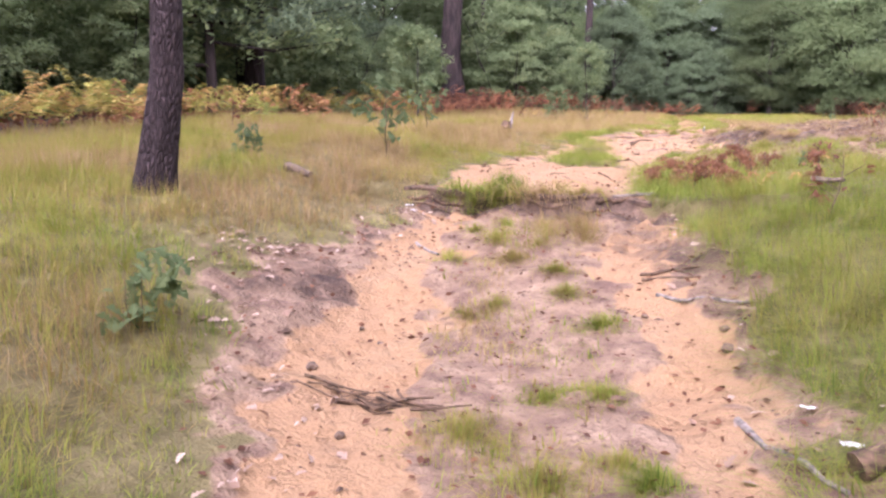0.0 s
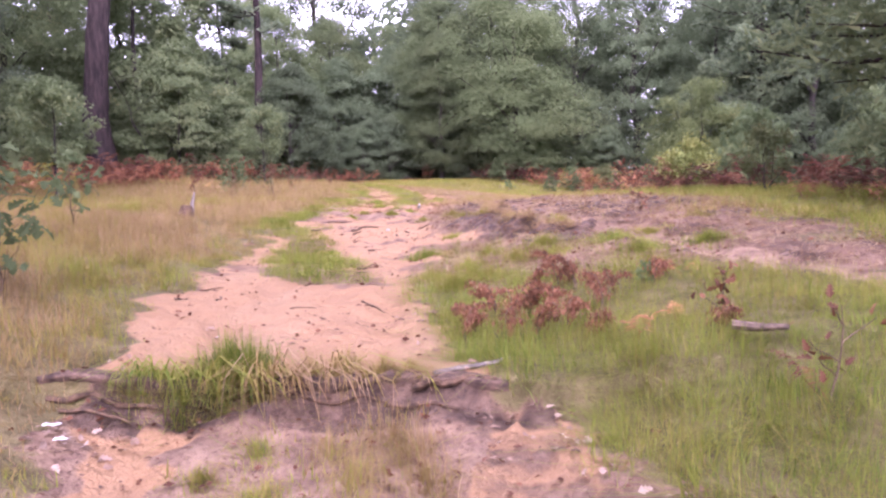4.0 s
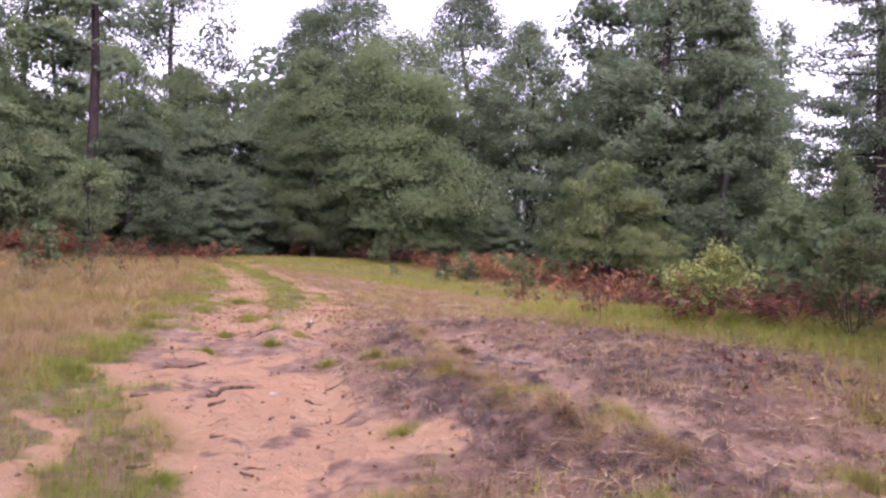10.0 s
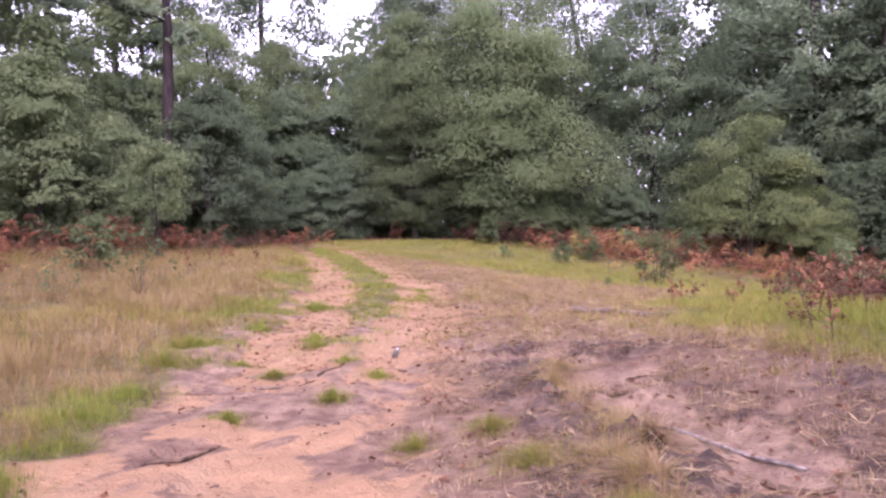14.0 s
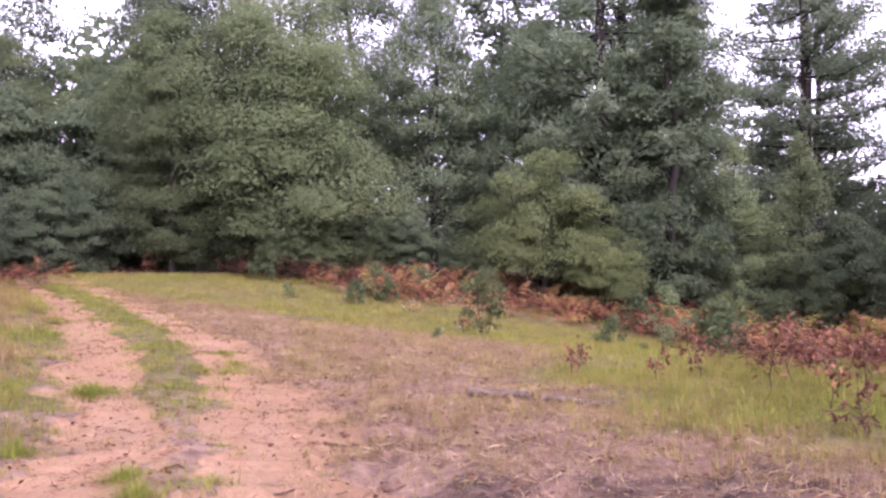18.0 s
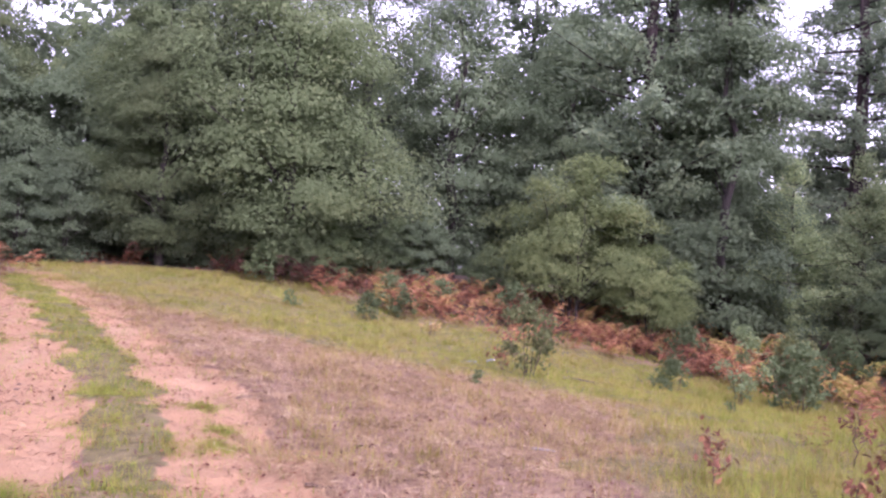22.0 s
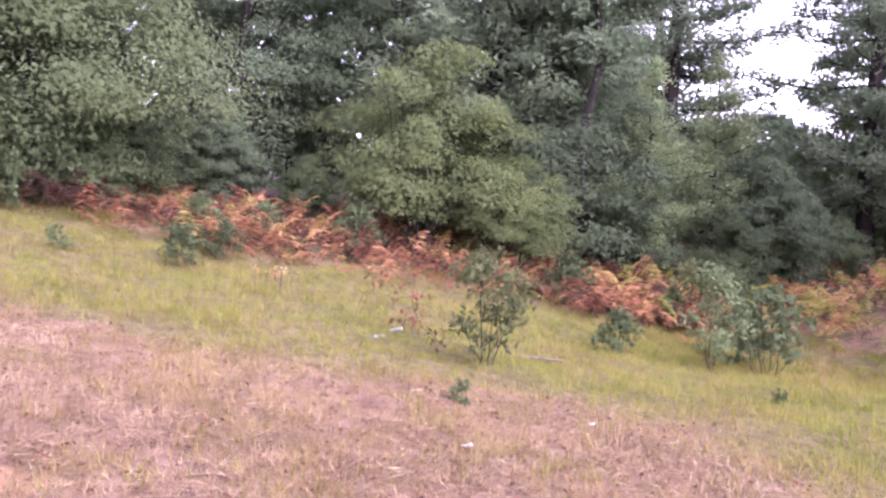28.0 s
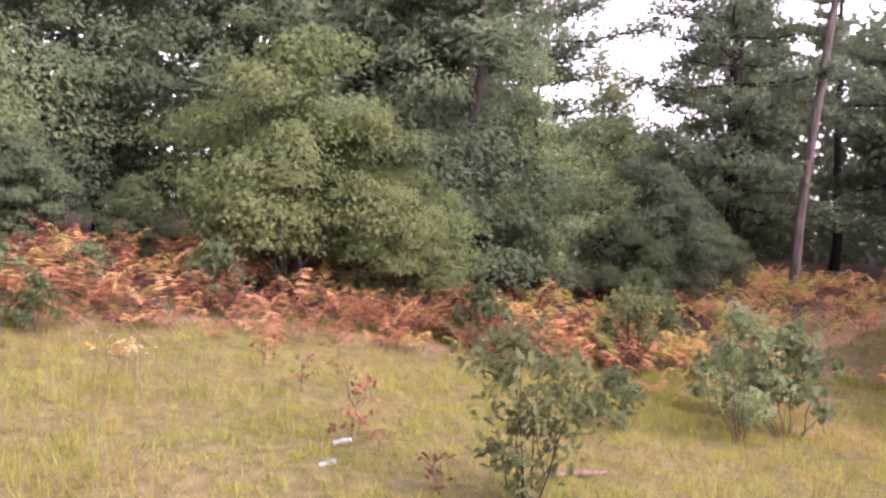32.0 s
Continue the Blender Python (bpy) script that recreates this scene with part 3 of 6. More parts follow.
def spaced(far_a, a, core_a, core_b, b, far_b, fine, step, n=26):
    """Grid lines: fine in the core, wider round it, and wider and wider to the horizon."""
    g = np.linspace(0, 1, n + 1)[1:] ** 2.4
    return np.concatenate([(a - g * (a - far_a))[::-1], np.arange(a, core_a - 1e-6, step), np.arange(core_a, core_b - 1e-6, fine), np.arange(core_b, b + 1e-6, step), b + g * (far_b - b)])


def build_ground():
    xs, ys = spaced(-400, -8, -3, 2.6, 8, 400, 0.05, 0.12), spaced(-300, -5, -3.5, 14.5, 31, 500, 0.055, 0.11)
    x, y = np.meshgrid(xs, ys)
    z, zn = ground_z(x, y), zones(x, y)
    z = z + relief(x, y, zn)
    i, j = np.meshgrid(np.arange(len(ys) - 1), np.arange(len(xs) - 1), indexing="ij")
    k = i * len(xs) + j
    g = Geo()
    g.add(np.stack([x, y, z], -1).reshape(-1, 3), np.stack([k, k + 1, k + len(xs) + 1, k + len(xs)], -1).reshape(-1, 4), 0.5)
    ob = part("ground", g, GROUND, smooth=True)
    for name in ("sand", "mud", "pink", "green", "litter"):
        a = ob.data.attributes.new(name, "FLOAT", "POINT")
        a.data.foreach_set("value", zn[name].astype(np.float32).ravel())
    tagged(ob, "sandy clearing floor with wheel ruts, mud and dry grass", "ground", kind="structure")


build_ground()

# ---- grass ----


def blades(geo, x, y, height, tint, width=0.006, lean=0.5, base=0.0):
    n = len(x)
    z = surface_z(x, y) + base - 0.01
    a = np.random.normal(0, 1.0, n) + 14 * field(x, y, 1.1, 24)
    b = np.abs(np.random.normal(0.35 * lean, lean, n))
    h, w = np.broadcast_to(height, (n,)), np.broadcast_to(width, (n,)) * np.random.uniform(0.7, 1.3, n)
    out = np.stack([np.cos(a), np.sin(a), 0 * a], -1)
    side = np.stack([-np.sin(a), np.cos(a), 0 * a], -1) * w[:, None]
    p0 = np.stack([x, y, z], -1)
    up = np.array([0, 0, 1.0])
    p1 = p0 + h[:, None] * (0.55 * up * np.maximum(0.3, 1 - 0.3 * b)[:, None] + out * (b * 0.35)[:, None])
    p2 = p0 + h[:, None] * (up * np.maximum(0.15, 1 - 0.35 * b)[:, None] + out * b[:, None])
    v = np.stack([p0 - side, p0 + side, p1 - side * 0.75, p1 + side * 0.75, p2], 1).reshape(-1, 3)
    k = np.arange(n)[:, None] * 5
    geo.add(v, k + np.array([[0, 1, 3, 2]]), np.repeat(tint, 5))
    geo.f[3].append(k + np.array([[2, 3, 4]]) + geo.n - 5 * n)


def hairs(geo, x, y, height, tint, width, lean):
    """Very thin straight blades that fill the grass between the bent ones."""
    n = len(x)
    a = np.random.normal(0, 1.1, n) + 14 * field(x, y, 1.1, 24)
    b = np.abs(np.random.normal(0.4 * lean, lean, n))
    out = np.stack([np.cos(a), np.sin(a), 0 * a], -1)
    p0 = np.stack([x, y, surface_z(x, y) - 0.01], -1)
    tip = p0 + height[:, None] * (np.array([0, 0, 1.0]) * np.maximum(0.22, 1 - 0.35 * b)[:, None] + out * b[:, None])
    side = np.stack([-np.sin(a), np.cos(a), 0 * a], -1) * width
    geo.add(np.stack([p0 - side, p0 + side, tip], 1).reshape(-1, 3), np.arange(3 * n).reshape(-1, 3), np.repeat(tint, 3))


def scatter(box, density):
    n = int((box[1] - box[0]) * (box[3] - box[2]) * density)
    return np.random.uniform(box[0], box[1], n), np.random.uniform(box[2], box[3], n)


def grass_field(name, label, box, density, keep, height, tint, width=0.006, lean=0.5, mat=GRASS, fill=0.0):
    """A meadow: blades where keep(x, y, zones) allows, in clumps."""
    x, y = scatter(box, density)
    zn = zones(x, y)
    clump = field(x, y, 0.45, 21) * 0.6 + field(x, y, 1.7, 22) * 0.4
    ok = np.random.uniform(0, 1, len(x)) < keep(x, y, zn) * (0.25 + 1.2 * clump)
    x, y, clump = x[ok], y[ok], clump[ok]
    g = Geo()
    blades(g, x, y, height(x, y) * np.random.uniform(0.5, 1.2, len(x)) * (0.6 + 0.8 * clump), np.clip(tint(x, y) + np.random.normal(0, 0.11, len(x)), 0, 1), width, lean)
    if fill:
        k = np.random.randint(0, len(x), int(fill * len(x)))
        x, y, clump = x[k] + np.random.normal(0, 0.035, len(k)), y[k] + np.random.normal(0, 0.035, len(k)), clump[k]
        hairs(g, x, y, height(x, y) * np.random.uniform(0.55, 1.35, len(k)) * (0.6 + 0.8 * clump), np.clip(tint(x, y) + np.random.normal(0.04, 0.13, len(k)), 0, 1), width * 0.75, lean * 1.1)
    return tagged(part(name, g, mat), label, "grass", kind="stuff")


def off_left(x, y):
    return np.interp(y, LEFT_Y, LEFT_X) - x - (field(x, y, 0.9, 61) - 0.5) * 0.6


def off_right(x, y):
    return x - np.interp(y, RIGHT_Y, RIGHT_X) + (field(x, y, 0.9, 61) - 0.5) * 0.6


def off_stubble(x, y):
    return x - np.interp(y, STUBBLE_Y, STUBBLE_X)


grass_field("meadow_grass", "tall dry straw-coloured meadow grass with green undergrowth", (-9, 2, -6, 12), 900,
            lambda x, y, zn: smooth01(off_left(x, y), -0.1, 0.25) * smooth01(zn["edge"], -1.5, 0) * smooth01(off_left(x, y), 7, 3),
            lambda x, y: (0.14 + 0.07 * field(x, y, 2.5, 31)) * (0.55 + 0.45 * smooth01(off_left(x, y), 0.1, 0.8)),
            lambda x, y: np.clip(0.43 + 0.56 * field(x, y, 2.2, 32) * np.maximum(smooth01(off_left(x, y), -0.1, 0.7), smooth01(field(x, y, 1.2, 69), 0.4, 0.6)) - 0.24 * smooth01(y, 0.3, -1.5) * smooth01(off_left(x, y), 3.5, 1.5) - 0.1 * smooth01(off_left(x, y), 0.5, 0.15) * smooth01(y, 3, 4.5), 0.08, 0.78), 0.0026, 1.05, fill=2.6)
grass_field("far_meadow_grass", "tall dry russet meadow grass below the trees", (-12, -2, 12, 34), 420,
            lambda x, y, zn: smooth01(off_left(x, y), -0.1, 0.25) * smooth01(zn["edge"], -2.2, -0.7),
            lambda x, y: (0.13 + 0.07 * field(x, y, 2.5, 33)) * (0.6 + 0.4 * smooth01(off_left(x, y), 0.1, 0.8)),
            lambda x, y: np.clip(0.42 + 0.46 * np.maximum(smooth01(off_left(x, y), 0.0, 0.7), smooth01(field(x, y, 1.2, 69), 0.4, 0.6)) * (0.4 + 0.55 * field(x, y, 3.0, 34)), 0.2, 0.78), 0.0045, 1.0, fill=2.4)
grass_field("bank_grass", "lush green grass on the bank beside the ruts", (-0.5, 7, -6, 8), 1000,
            lambda x, y, zn: smooth01(off_right(x, y), -0.15, 0.02) * smooth01(zn["edge"], -1, 0) * (1 - smooth01(inside(MUD, x, y), -0.4, 0.2)) * smooth01(off_right(x, y), 5.5, 2.5) * np.where(y > 4.8 + 0.3 * np.sin(x * 5), 0.3 * smooth01(field(x, y, 0.9, 48), 0.35, 0.6), 1),
            lambda x, y: (0.09 + 0.07 * field(x, y, 1.4, 35) + 0.09 * field(x, y, 0.5, 85)) * (1 - 0.15 * smooth01(y, 2.2, 3.8)),
            lambda x, y: 0.2 + 0.2 * np.clip(field(x, y, 1.6, 36), 0, 1) ** 1.5 + 0.16 * field(x, y, 0.5, 85), 0.0019, 1.6, fill=3.8)
grass_field("fringe_grass", "fresh green grass along the edge of the sand", (-4.5, 0.2, 3, 24), 900,
            lambda x, y, zn: np.maximum(smooth01(0.35 - np.abs(off_left(x, y) - 0.25), -0.05, 0.15) * smooth01(field(x, y, 1.6, 37), 0.5, 0.62), zn["island"] * 3.0) * smooth01(y, 4.5, 6),
            lambda x, y: 0.085 + 0.06 * field(x, y, 1.0, 38),
            lambda x, y: 0.27 + 0.14 * field(x, y, 1.0, 39), 0.0021, 1.5, fill=3.6)
grass_field("ruts_middle_grass", "sparse low grass between the ruts", (-5.5, 3, -5, 30), 500,
            lambda x, y, zn: (zn["bare"] * zn["lower"] * (1 - zn["ruts"]) * 0.75 * smooth01(0.55 - np.abs(x - np.interp(y, TRACK_Y, TRACK_X)), -0.1, 0.3) + smooth01(y, 11.5, 14) * zn["bare"] * (1 - 0.95 * zn["upper"]) * 2.4) * smooth01(field(x, y, 0.8, 41) + 0.06 * np.clip(y - 14.5, 0, 5), 0.32, 0.55),
            lambda x, y: 0.06 + 0.05 * field(x, y, 0.8, 42),
            lambda x, y: 0.3 + 0.5 * field(x, y, 1.0, 43) * (1 - 0.6 * smooth01(y, 14, 17)), 0.0032, 1.1, fill=3.0)
grass_field("dry_stubble", "flattened dry tan grass over bare soil", (-6, 4.2, 4.5, 30), 1250,
            lambda x, y, zn: np.maximum(zn["stub"] * (0.6 + 0.4 * smooth01(y, 12, 18)), 0) * (1 - 0.75 * np.clip(zn["mud"], 0, 1)) * smooth01(zn["wet"], 0.1, 0.32),
            lambda x, y: 0.055 + 0.02 * smooth01(y, 14, 20),
            lambda x, y: 0.4 + 0.5 * field(x, y, 1.0, 44), 0.0032, 1.9, STRAW, fill=1.6)
grass_field("brown_thatch", "flattened shaggy brown thatch over soil and mud", (-2.5, 4.2, 4.2, 21), 800,
            lambda x, y, zn: np.clip(np.maximum(zn["stub"] * (1 - 0.6 * np.clip(zn["mud"], 0, 1)), 0.42 * np.clip(zn["mud"], 0, 1)) * smooth01(field(x, y, 0.55, 47), 0.42, 0.62) * (1 - zn["bare"] * 0.8) * smooth01(zn["wet"], 0.1, 0.3), 0, 1),
            lambda x, y: 0.05 + 0.04 * field(x, y, 0.7, 48),
            lambda x, y: 0.12 + 0.6 * field(x, y, 0.8, 46), 0.0034, 2.2, STRAW, fill=1.5)
grass_field("yellow_grass", "soft yellow-green grass in front of the bracken", (-7, 13, 7, 34), 360,
            lambda x, y, zn: np.maximum(smooth01(off_stubble(x, y) + (field(x, y, 1.1, 67) - 0.5) * 1.6, -1.3, 0.6), 0.8 * zn["stub"] * smooth01(field(x, y, 0.8, 68), 0.38, 0.55) * smooth01(y, 12, 15)) * smooth01(zn["edge"], -2.4, -0.8),
            lambda x, y: 0.09 + 0.07 * field(x, y, 1.8, 45),
            lambda x, y: 0.38 + 0.2 * field(x, y, 1.5, 46) + 0.2 * smooth01(off_stubble(x, y), 0.9, -0.4), 0.0034, 1.25, fill=2.4)
grass_field("verge_grass", "bright green grass along the withered bracken", (1.2, 5.6, 5.2, 17), 520,
            lambda x, y, zn: smooth01(off_stubble(x, y) + (field(x, y, 1.1, 67) - 0.5) * 1.2, -0.25, 0.4) * smooth01(zn["edge"], -1.4, -0.2),
            lambda x, y: 0.105 + 0.06 * field(x, y, 1.3, 83), lambda x, y: 0.3 + 0.2 * field(x, y, 1.4, 84) + 0.08 * smooth01(y, 11, 13), 0.0028, 1.4, fill=2.2)
grass_field("lane_grass", "short tan grass on the lane that leaves the clearing", (7.5, 24, 21.5, 28), 420,
            lambda x, y, zn: smooth01(zn["edge"], -1, 0.2) * (1 - 0.8 * smooth01(0.55 - from_line(LANE, x, y), -0.1, 0.2)), lambda x, y: 0.08 + 0 * x, lambda x, y: 0.45 + 0.3 * field(x, y, 1.5, 49), 0.006, 1.1, fill=1.2)


def grass_tuft(x, y, r, h, tint, n=260, lean=1.25, label="fresh green grass tuft on bare sand"):
    g = Geo()
    a, d = np.random.uniform(0, 6.283, n), r * np.abs(np.random.normal(0, 0.62, n))
    blades(g, x + d * np.cos(a), y + d * np.sin(a), h * np.random.uniform(0.5, 1.2, n) * np.clip(1 - 0.4 * d / r, 0.3, 1), np.clip(tint + np.random.normal(0, 0.13, n), 0, 1), 0.0021, lean)
    m = 3 * n
    a, d = np.random.uniform(0, 6.283, m), r * np.abs(np.random.normal(0, 0.62, m))
    hairs(g, x + d * np.cos(a), y + d * np.sin(a), h * np.random.uniform(0.5, 1.25, m) * np.clip(1 - 0.4 * d / r, 0.3, 1), np.clip(tint + np.random.normal(0.04, 0.14, m), 0, 1), 0.0017, lean)
    tagged(part("grass_tuft", g, GRASS), label, "grass tuft", "tufts on the bare ground")


TUFTS_A = [
    (-0.47, 6.6, 0.22, 0.19, 0.24), (0.29, 0.32, 0.12, 0.12, 0.5), (0.5, -0.06, 0.13, 0.1, 0.45), (0.05, -0.45, 0.1, 0.09, 0.55), (-1.3, 6.4, 0.12, 0.1, 0.3), (-1.55, 7.2, 0.12, 0.1, 0.32), (0.7, 6.1, 0.3, 0.16, 0.4),
    (0.79, 5.63, 0.22, 0.15, 0.4), (1.3, 5.81, 0.3, 0.18, 0.26), (0.46, 5.62, 0.22, 0.16, 0.5), (0.19, 6.16, 0.16, 0.13, 0.45), (-0.2, 4.99, 0.22, 0.18, 0.42), (0.05, 5.46, 0.2, 0.16, 0.4), (0.26, 4.89, 0.2, 0.18, 0.45), (1.5, 5.2, 0.25, 0.18, 0.3), (-2.7, 9.4, 0.22, 0.16, 0.26),
    (-2.8, 11.1, 0.3, 0.16, 0.28), (-2.0, 13.1, 0.15, 0.16, 0.35), (-2.1, 12.0, 0.14, 0.12, 0.4), (-1.5, 11.1, 0.12, 0.14, 0.4),
    (-0.3, 9.7, 0.22, 0.14, 0.45),
]
TUFTS_B = [
    (0.55, 8.1, 0.2, 0.1, 0.35), (0.0, 4.6, 0.25, 0.2, 0.4), (0.1, 5.0, 0.2, 0.18, 0.42), (-0.3, 7.9, 0.12, 0.12, 0.4), (0.9, 7.4, 0.3, 0.12, 0.5),
    (-1.6, 18.9, 0.3, 0.09, 0.35), (-1.5, 17.6, 0.35, 0.1, 0.4), (0.85, -0.45, 0.13, 0.12, 0.32), (0.88, -1.39, 0.14, 0.11, 0.35),
    (0.75, -1.91, 0.26, 0.13, 0.5), (1.18, -2.17, 0.16, 0.12, 0.45), (1.12, -1.33, 0.13, 0.11, 0.4), (1.53, -2.04, 0.12, 0.12, 0.26), (1.39, -1.95, 0.14, 0.1, 0.5),
    (-0.1, 0.55, 0.2, 0.12, 0.62),
]
TUFTS_C = [
    (0.16, -0.29, 0.1, 0.09, 0.5), (1.4, 6.0, 0.25, 0.14, 0.5),
    (1.7, 6.4, 0.3, 0.12, 0.45), (2.1, 5.7, 0.3, 0.16, 0.26), (2.3, 7.2, 0.25, 0.1, 0.5), (-3.15, 13.2, 0.3, 0.17, 0.34), (-3.0, 12.2, 0.26, 0.16, 0.34),
    (-2.65, 16.4, 0.3, 0.18, 0.28),
]
TUFTS_D = [
    (-2.8, 14.2, 0.18, 0.14, 0.3), (-2.1, 13.5, 0.16, 0.12, 0.3), (-2.45, 12.4, 0.12, 0.1, 0.3), (-1.45, 18.1, 0.25, 0.1, 0.35),
    (-2.4, 19.0, 0.3, 0.1, 0.35), (-2.0, 10.6, 0.12, 0.1, 0.3), (-0.9, 10.2, 0.12, 0.12, 0.4), (-1.3, 11.8, 0.14, 0.1, 0.35),
    (-1.6, 12.3, 0.12, 0.1, 0.4), (0.6, 8.2, 0.16, 0.14, 0.26), (0.0, 8.8, 0.14, 0.14, 0.5), (-0.5, 10.3, 0.16, 0.14, 0.5),
]
for tx, ty, tr, th, tt in TUFTS_A + TUFTS_B + TUFTS_C + TUFTS_D:
    grass_tuft(tx, ty, tr, th * 0.85, tt + 0.05, int(1000 * tr) + 40)
for lx, back, lr, lh, lt in [(-1.2, 0.0, 0.12, 0.17, 0.5), (-1.02, -0.02, 0.13, 0.2, 0.36), (-0.9, 0.26, 0.17, 0.24, 0.24), (-0.78, 0.2, 0.17, 0.26, 0.26), (-0.85, -0.02, 0.12, 0.18, 0.4), (-0.66, 0.0, 0.1, 0.16, 0.68),
                         (-0.46, 0.06, 0.1, 0.16, 0.74), (-0.3, 0.08, 0.09, 0.18, 0.7), (-0.13, 0.08, 0.07, 0.13, 0.66), (0.0, 0.08, 0.06, 0.1, 0.7)]:
    grass_tuft(lx, float(ledge_y(lx)) + back, lr, lh, lt, 150, 1.5, "overhanging grass on the washed-out ledge")


def hanging_grass(x0, x1, n, tint, reach, label):
    """A swathe of long grass rooted on the lip of the ledge, bent over it and hanging down its face."""
    g = Geo()
    x = np.clip(np.random.normal((x0 + x1) / 2, (x1 - x0) * 0.34, n), -1.6, 0.4)
    y = ledge_y(x) + np.random.uniform(-0.02, 0.12, n)
    z = surface_z(x, ledge_y(x) + 0.14)
    r = reach * np.random.uniform(0.3, 1.25, n)
    dx = np.random.normal(0, 0.6, n) + 2.2 * (x - (x0 + x1) / 2) / (x1 - x0)
    out = np.stack([dx, -np.ones(n), 0 * x], -1)
    side = np.stack([np.ones(n), dx, 0 * x], -1) * 0.0026
    p = np.stack([x, y, z - 0.01], -1)
    rise = np.random.uniform(0.25, 0.6, n)
    up = np.array([0, 0, 1.0])
    rings = [p, p + out * (0.3 * r)[:, None] + up * (rise * r)[:, None], p + out * (0.75 * r)[:, None] + up * (0.45 * rise * r)[:, None]]
    tip = p + out * (0.95 * r)[:, None] - up * (np.random.uniform(0.2, 0.75, n) * r)[:, None]
    v = np.stack([rings[0] - side, rings[0] + side, rings[1] - side, rings[1] + side, rings[2] - side * 0.8, rings[2] + side * 0.8, tip], 1).reshape(-1, 3)
    k = np.arange(n)[:, None] * 7
    t = np.repeat(np.clip(tint + np.random.normal(0, 0.12, n), 0, 1), 7)
    g.add(v, np.concatenate([k + np.array([[0, 1, 3, 2]]), k + np.array([[2, 3, 5, 4]])]), t)
    g.f[3].append(k + np.array([[4, 5, 6]]) + g.n - 7 * n)
    tagged(part("grass_tuft", g, GRASS), label, "grass tuft", "tufts on the bare ground")


for hx0, hx1, hn, ht, hr in [(-1.28, -1.08, 60, 0.36, 0.17), (-1.0, -0.84, 44, 0.42, 0.2), (-0.74, -0.62, 54, 0.74, 0.24), (-0.44, -0.34, 40, 0.78, 0.2), (-0.22, -0.14, 22, 0.72, 0.14), (-0.04, 0.04, 10, 0.7, 0.1)]:
    hanging_grass(hx0, hx1, hn, ht, hr, "long pale grass hanging over the washed-out ledge")
for wx, wy, wr, wh, wt in [(-0.71, 1.2, 0.12, 0.1, 0.5), (-0.24, 1.43, 0.22, 0.16, 0.66), (-0.03, 1.67, 0.2, 0.2, 0.74), (0.17, 1.26, 0.2, 0.17, 0.76), (-0.09, 0.96, 0.22, 0.15, 0.58), (-0.37, 0.9, 0.2, 0.14, 0.55), (-0.55, 1.45, 0.12, 0.1, 0.42),
                           (-0.51, 0.41, 0.13, 0.1, 0.5), (-0.42, 1.0, 0.18, 0.14, 0.5), (-0.12, 1.2, 0.2, 0.18, 0.7), (-0.62, 0.59, 0.12, 0.09, 0.5), (0.1, 1.5, 0.15, 0.2, 0.78)]:
    grass_tuft(wx, wy, wr, wh, wt, 85, 1.3, "wispy half-dry grass on the dirt below the ledge")

for k in range(26):
    q = k / 25 * 5 * 0.999
    (ax, ay), (bx, by) = RIDGE[int(q)], RIDGE[int(q) + 1]
    sx, sy = ax + (bx - ax) * (q % 1) + random.uniform(-0.12, 0.15), ay + (by - ay) * (q % 1)
    grass_tuft(sx, sy, random.uniform(0.1, 0.2), random.uniform(0.09, 0.16), random.uniform(0.66, 0.95), 110, 2.3, "dead straw hanging over the muddy ridge")

# ---- trees ----


def limb(p, q, n=6, sag=0.0, wob=0.06):
    p, q = np.asarray(p, float), np.asarray(q, float)
    t = np.linspace(0, 1, n)[:, None]
    far = np.linalg.norm(q - p)
    mid = p + (q - p) * t
    mid[1:-1] += np.random.normal(0, wob * far / 3, (n - 2, 3))
    return mid + np.array([0, 0, 1.0]) * (sag * far * np.sin(np.pi * t))


def rough_trunk(geo, axis, girth, rings):
    """A trunk with plated, fissured bark."""
    t, s = np.linspace(0, 1, rings), np.linspace(0, 1, len(axis))
    pts = np.stack([np.interp(t, s, axis[:, k]) for k in range(3)], -1)
    r, sides = np.interp(t, s, girth), 30
    a = np.linspace(0, 2 * np.pi, sides, endpoint=False)
    h, aa = np.meshgrid(pts[:, 2], a, indexing="ij")
    plate = field(aa * 0.9, h * 0.28, 0.55, 81)
    fissure = 1 - 0.16 * smooth01(0.14 - np.abs(plate - 0.5), 0, 0.14) + 0.06 * (field(aa, h, 0.3, 82) - 0.5)
    flare = 1 + 0.35 * np.exp(-np.maximum(h - 0.02, 0) / 0.18) * (0.6 + 0.4 * np.cos(aa * 4 + 1))
    rr = r[:, None] * fissure * flare
    v = np.stack([pts[:, 0:1] + rr * np.cos(a), pts[:, 1:2] + rr * np.sin(a), h], -1).reshape(-1, 3)
    i, j = np.meshgrid(np.arange(rings - 1), np.arange(sides), indexing="ij")
    k = (j + 1) % sides
    geo.add(v, np.stack([i * sides + j, i * sides + k, (i + 1) * sides + k, (i + 1) * sides + j], -1).reshape(-1, 4), 0.5)


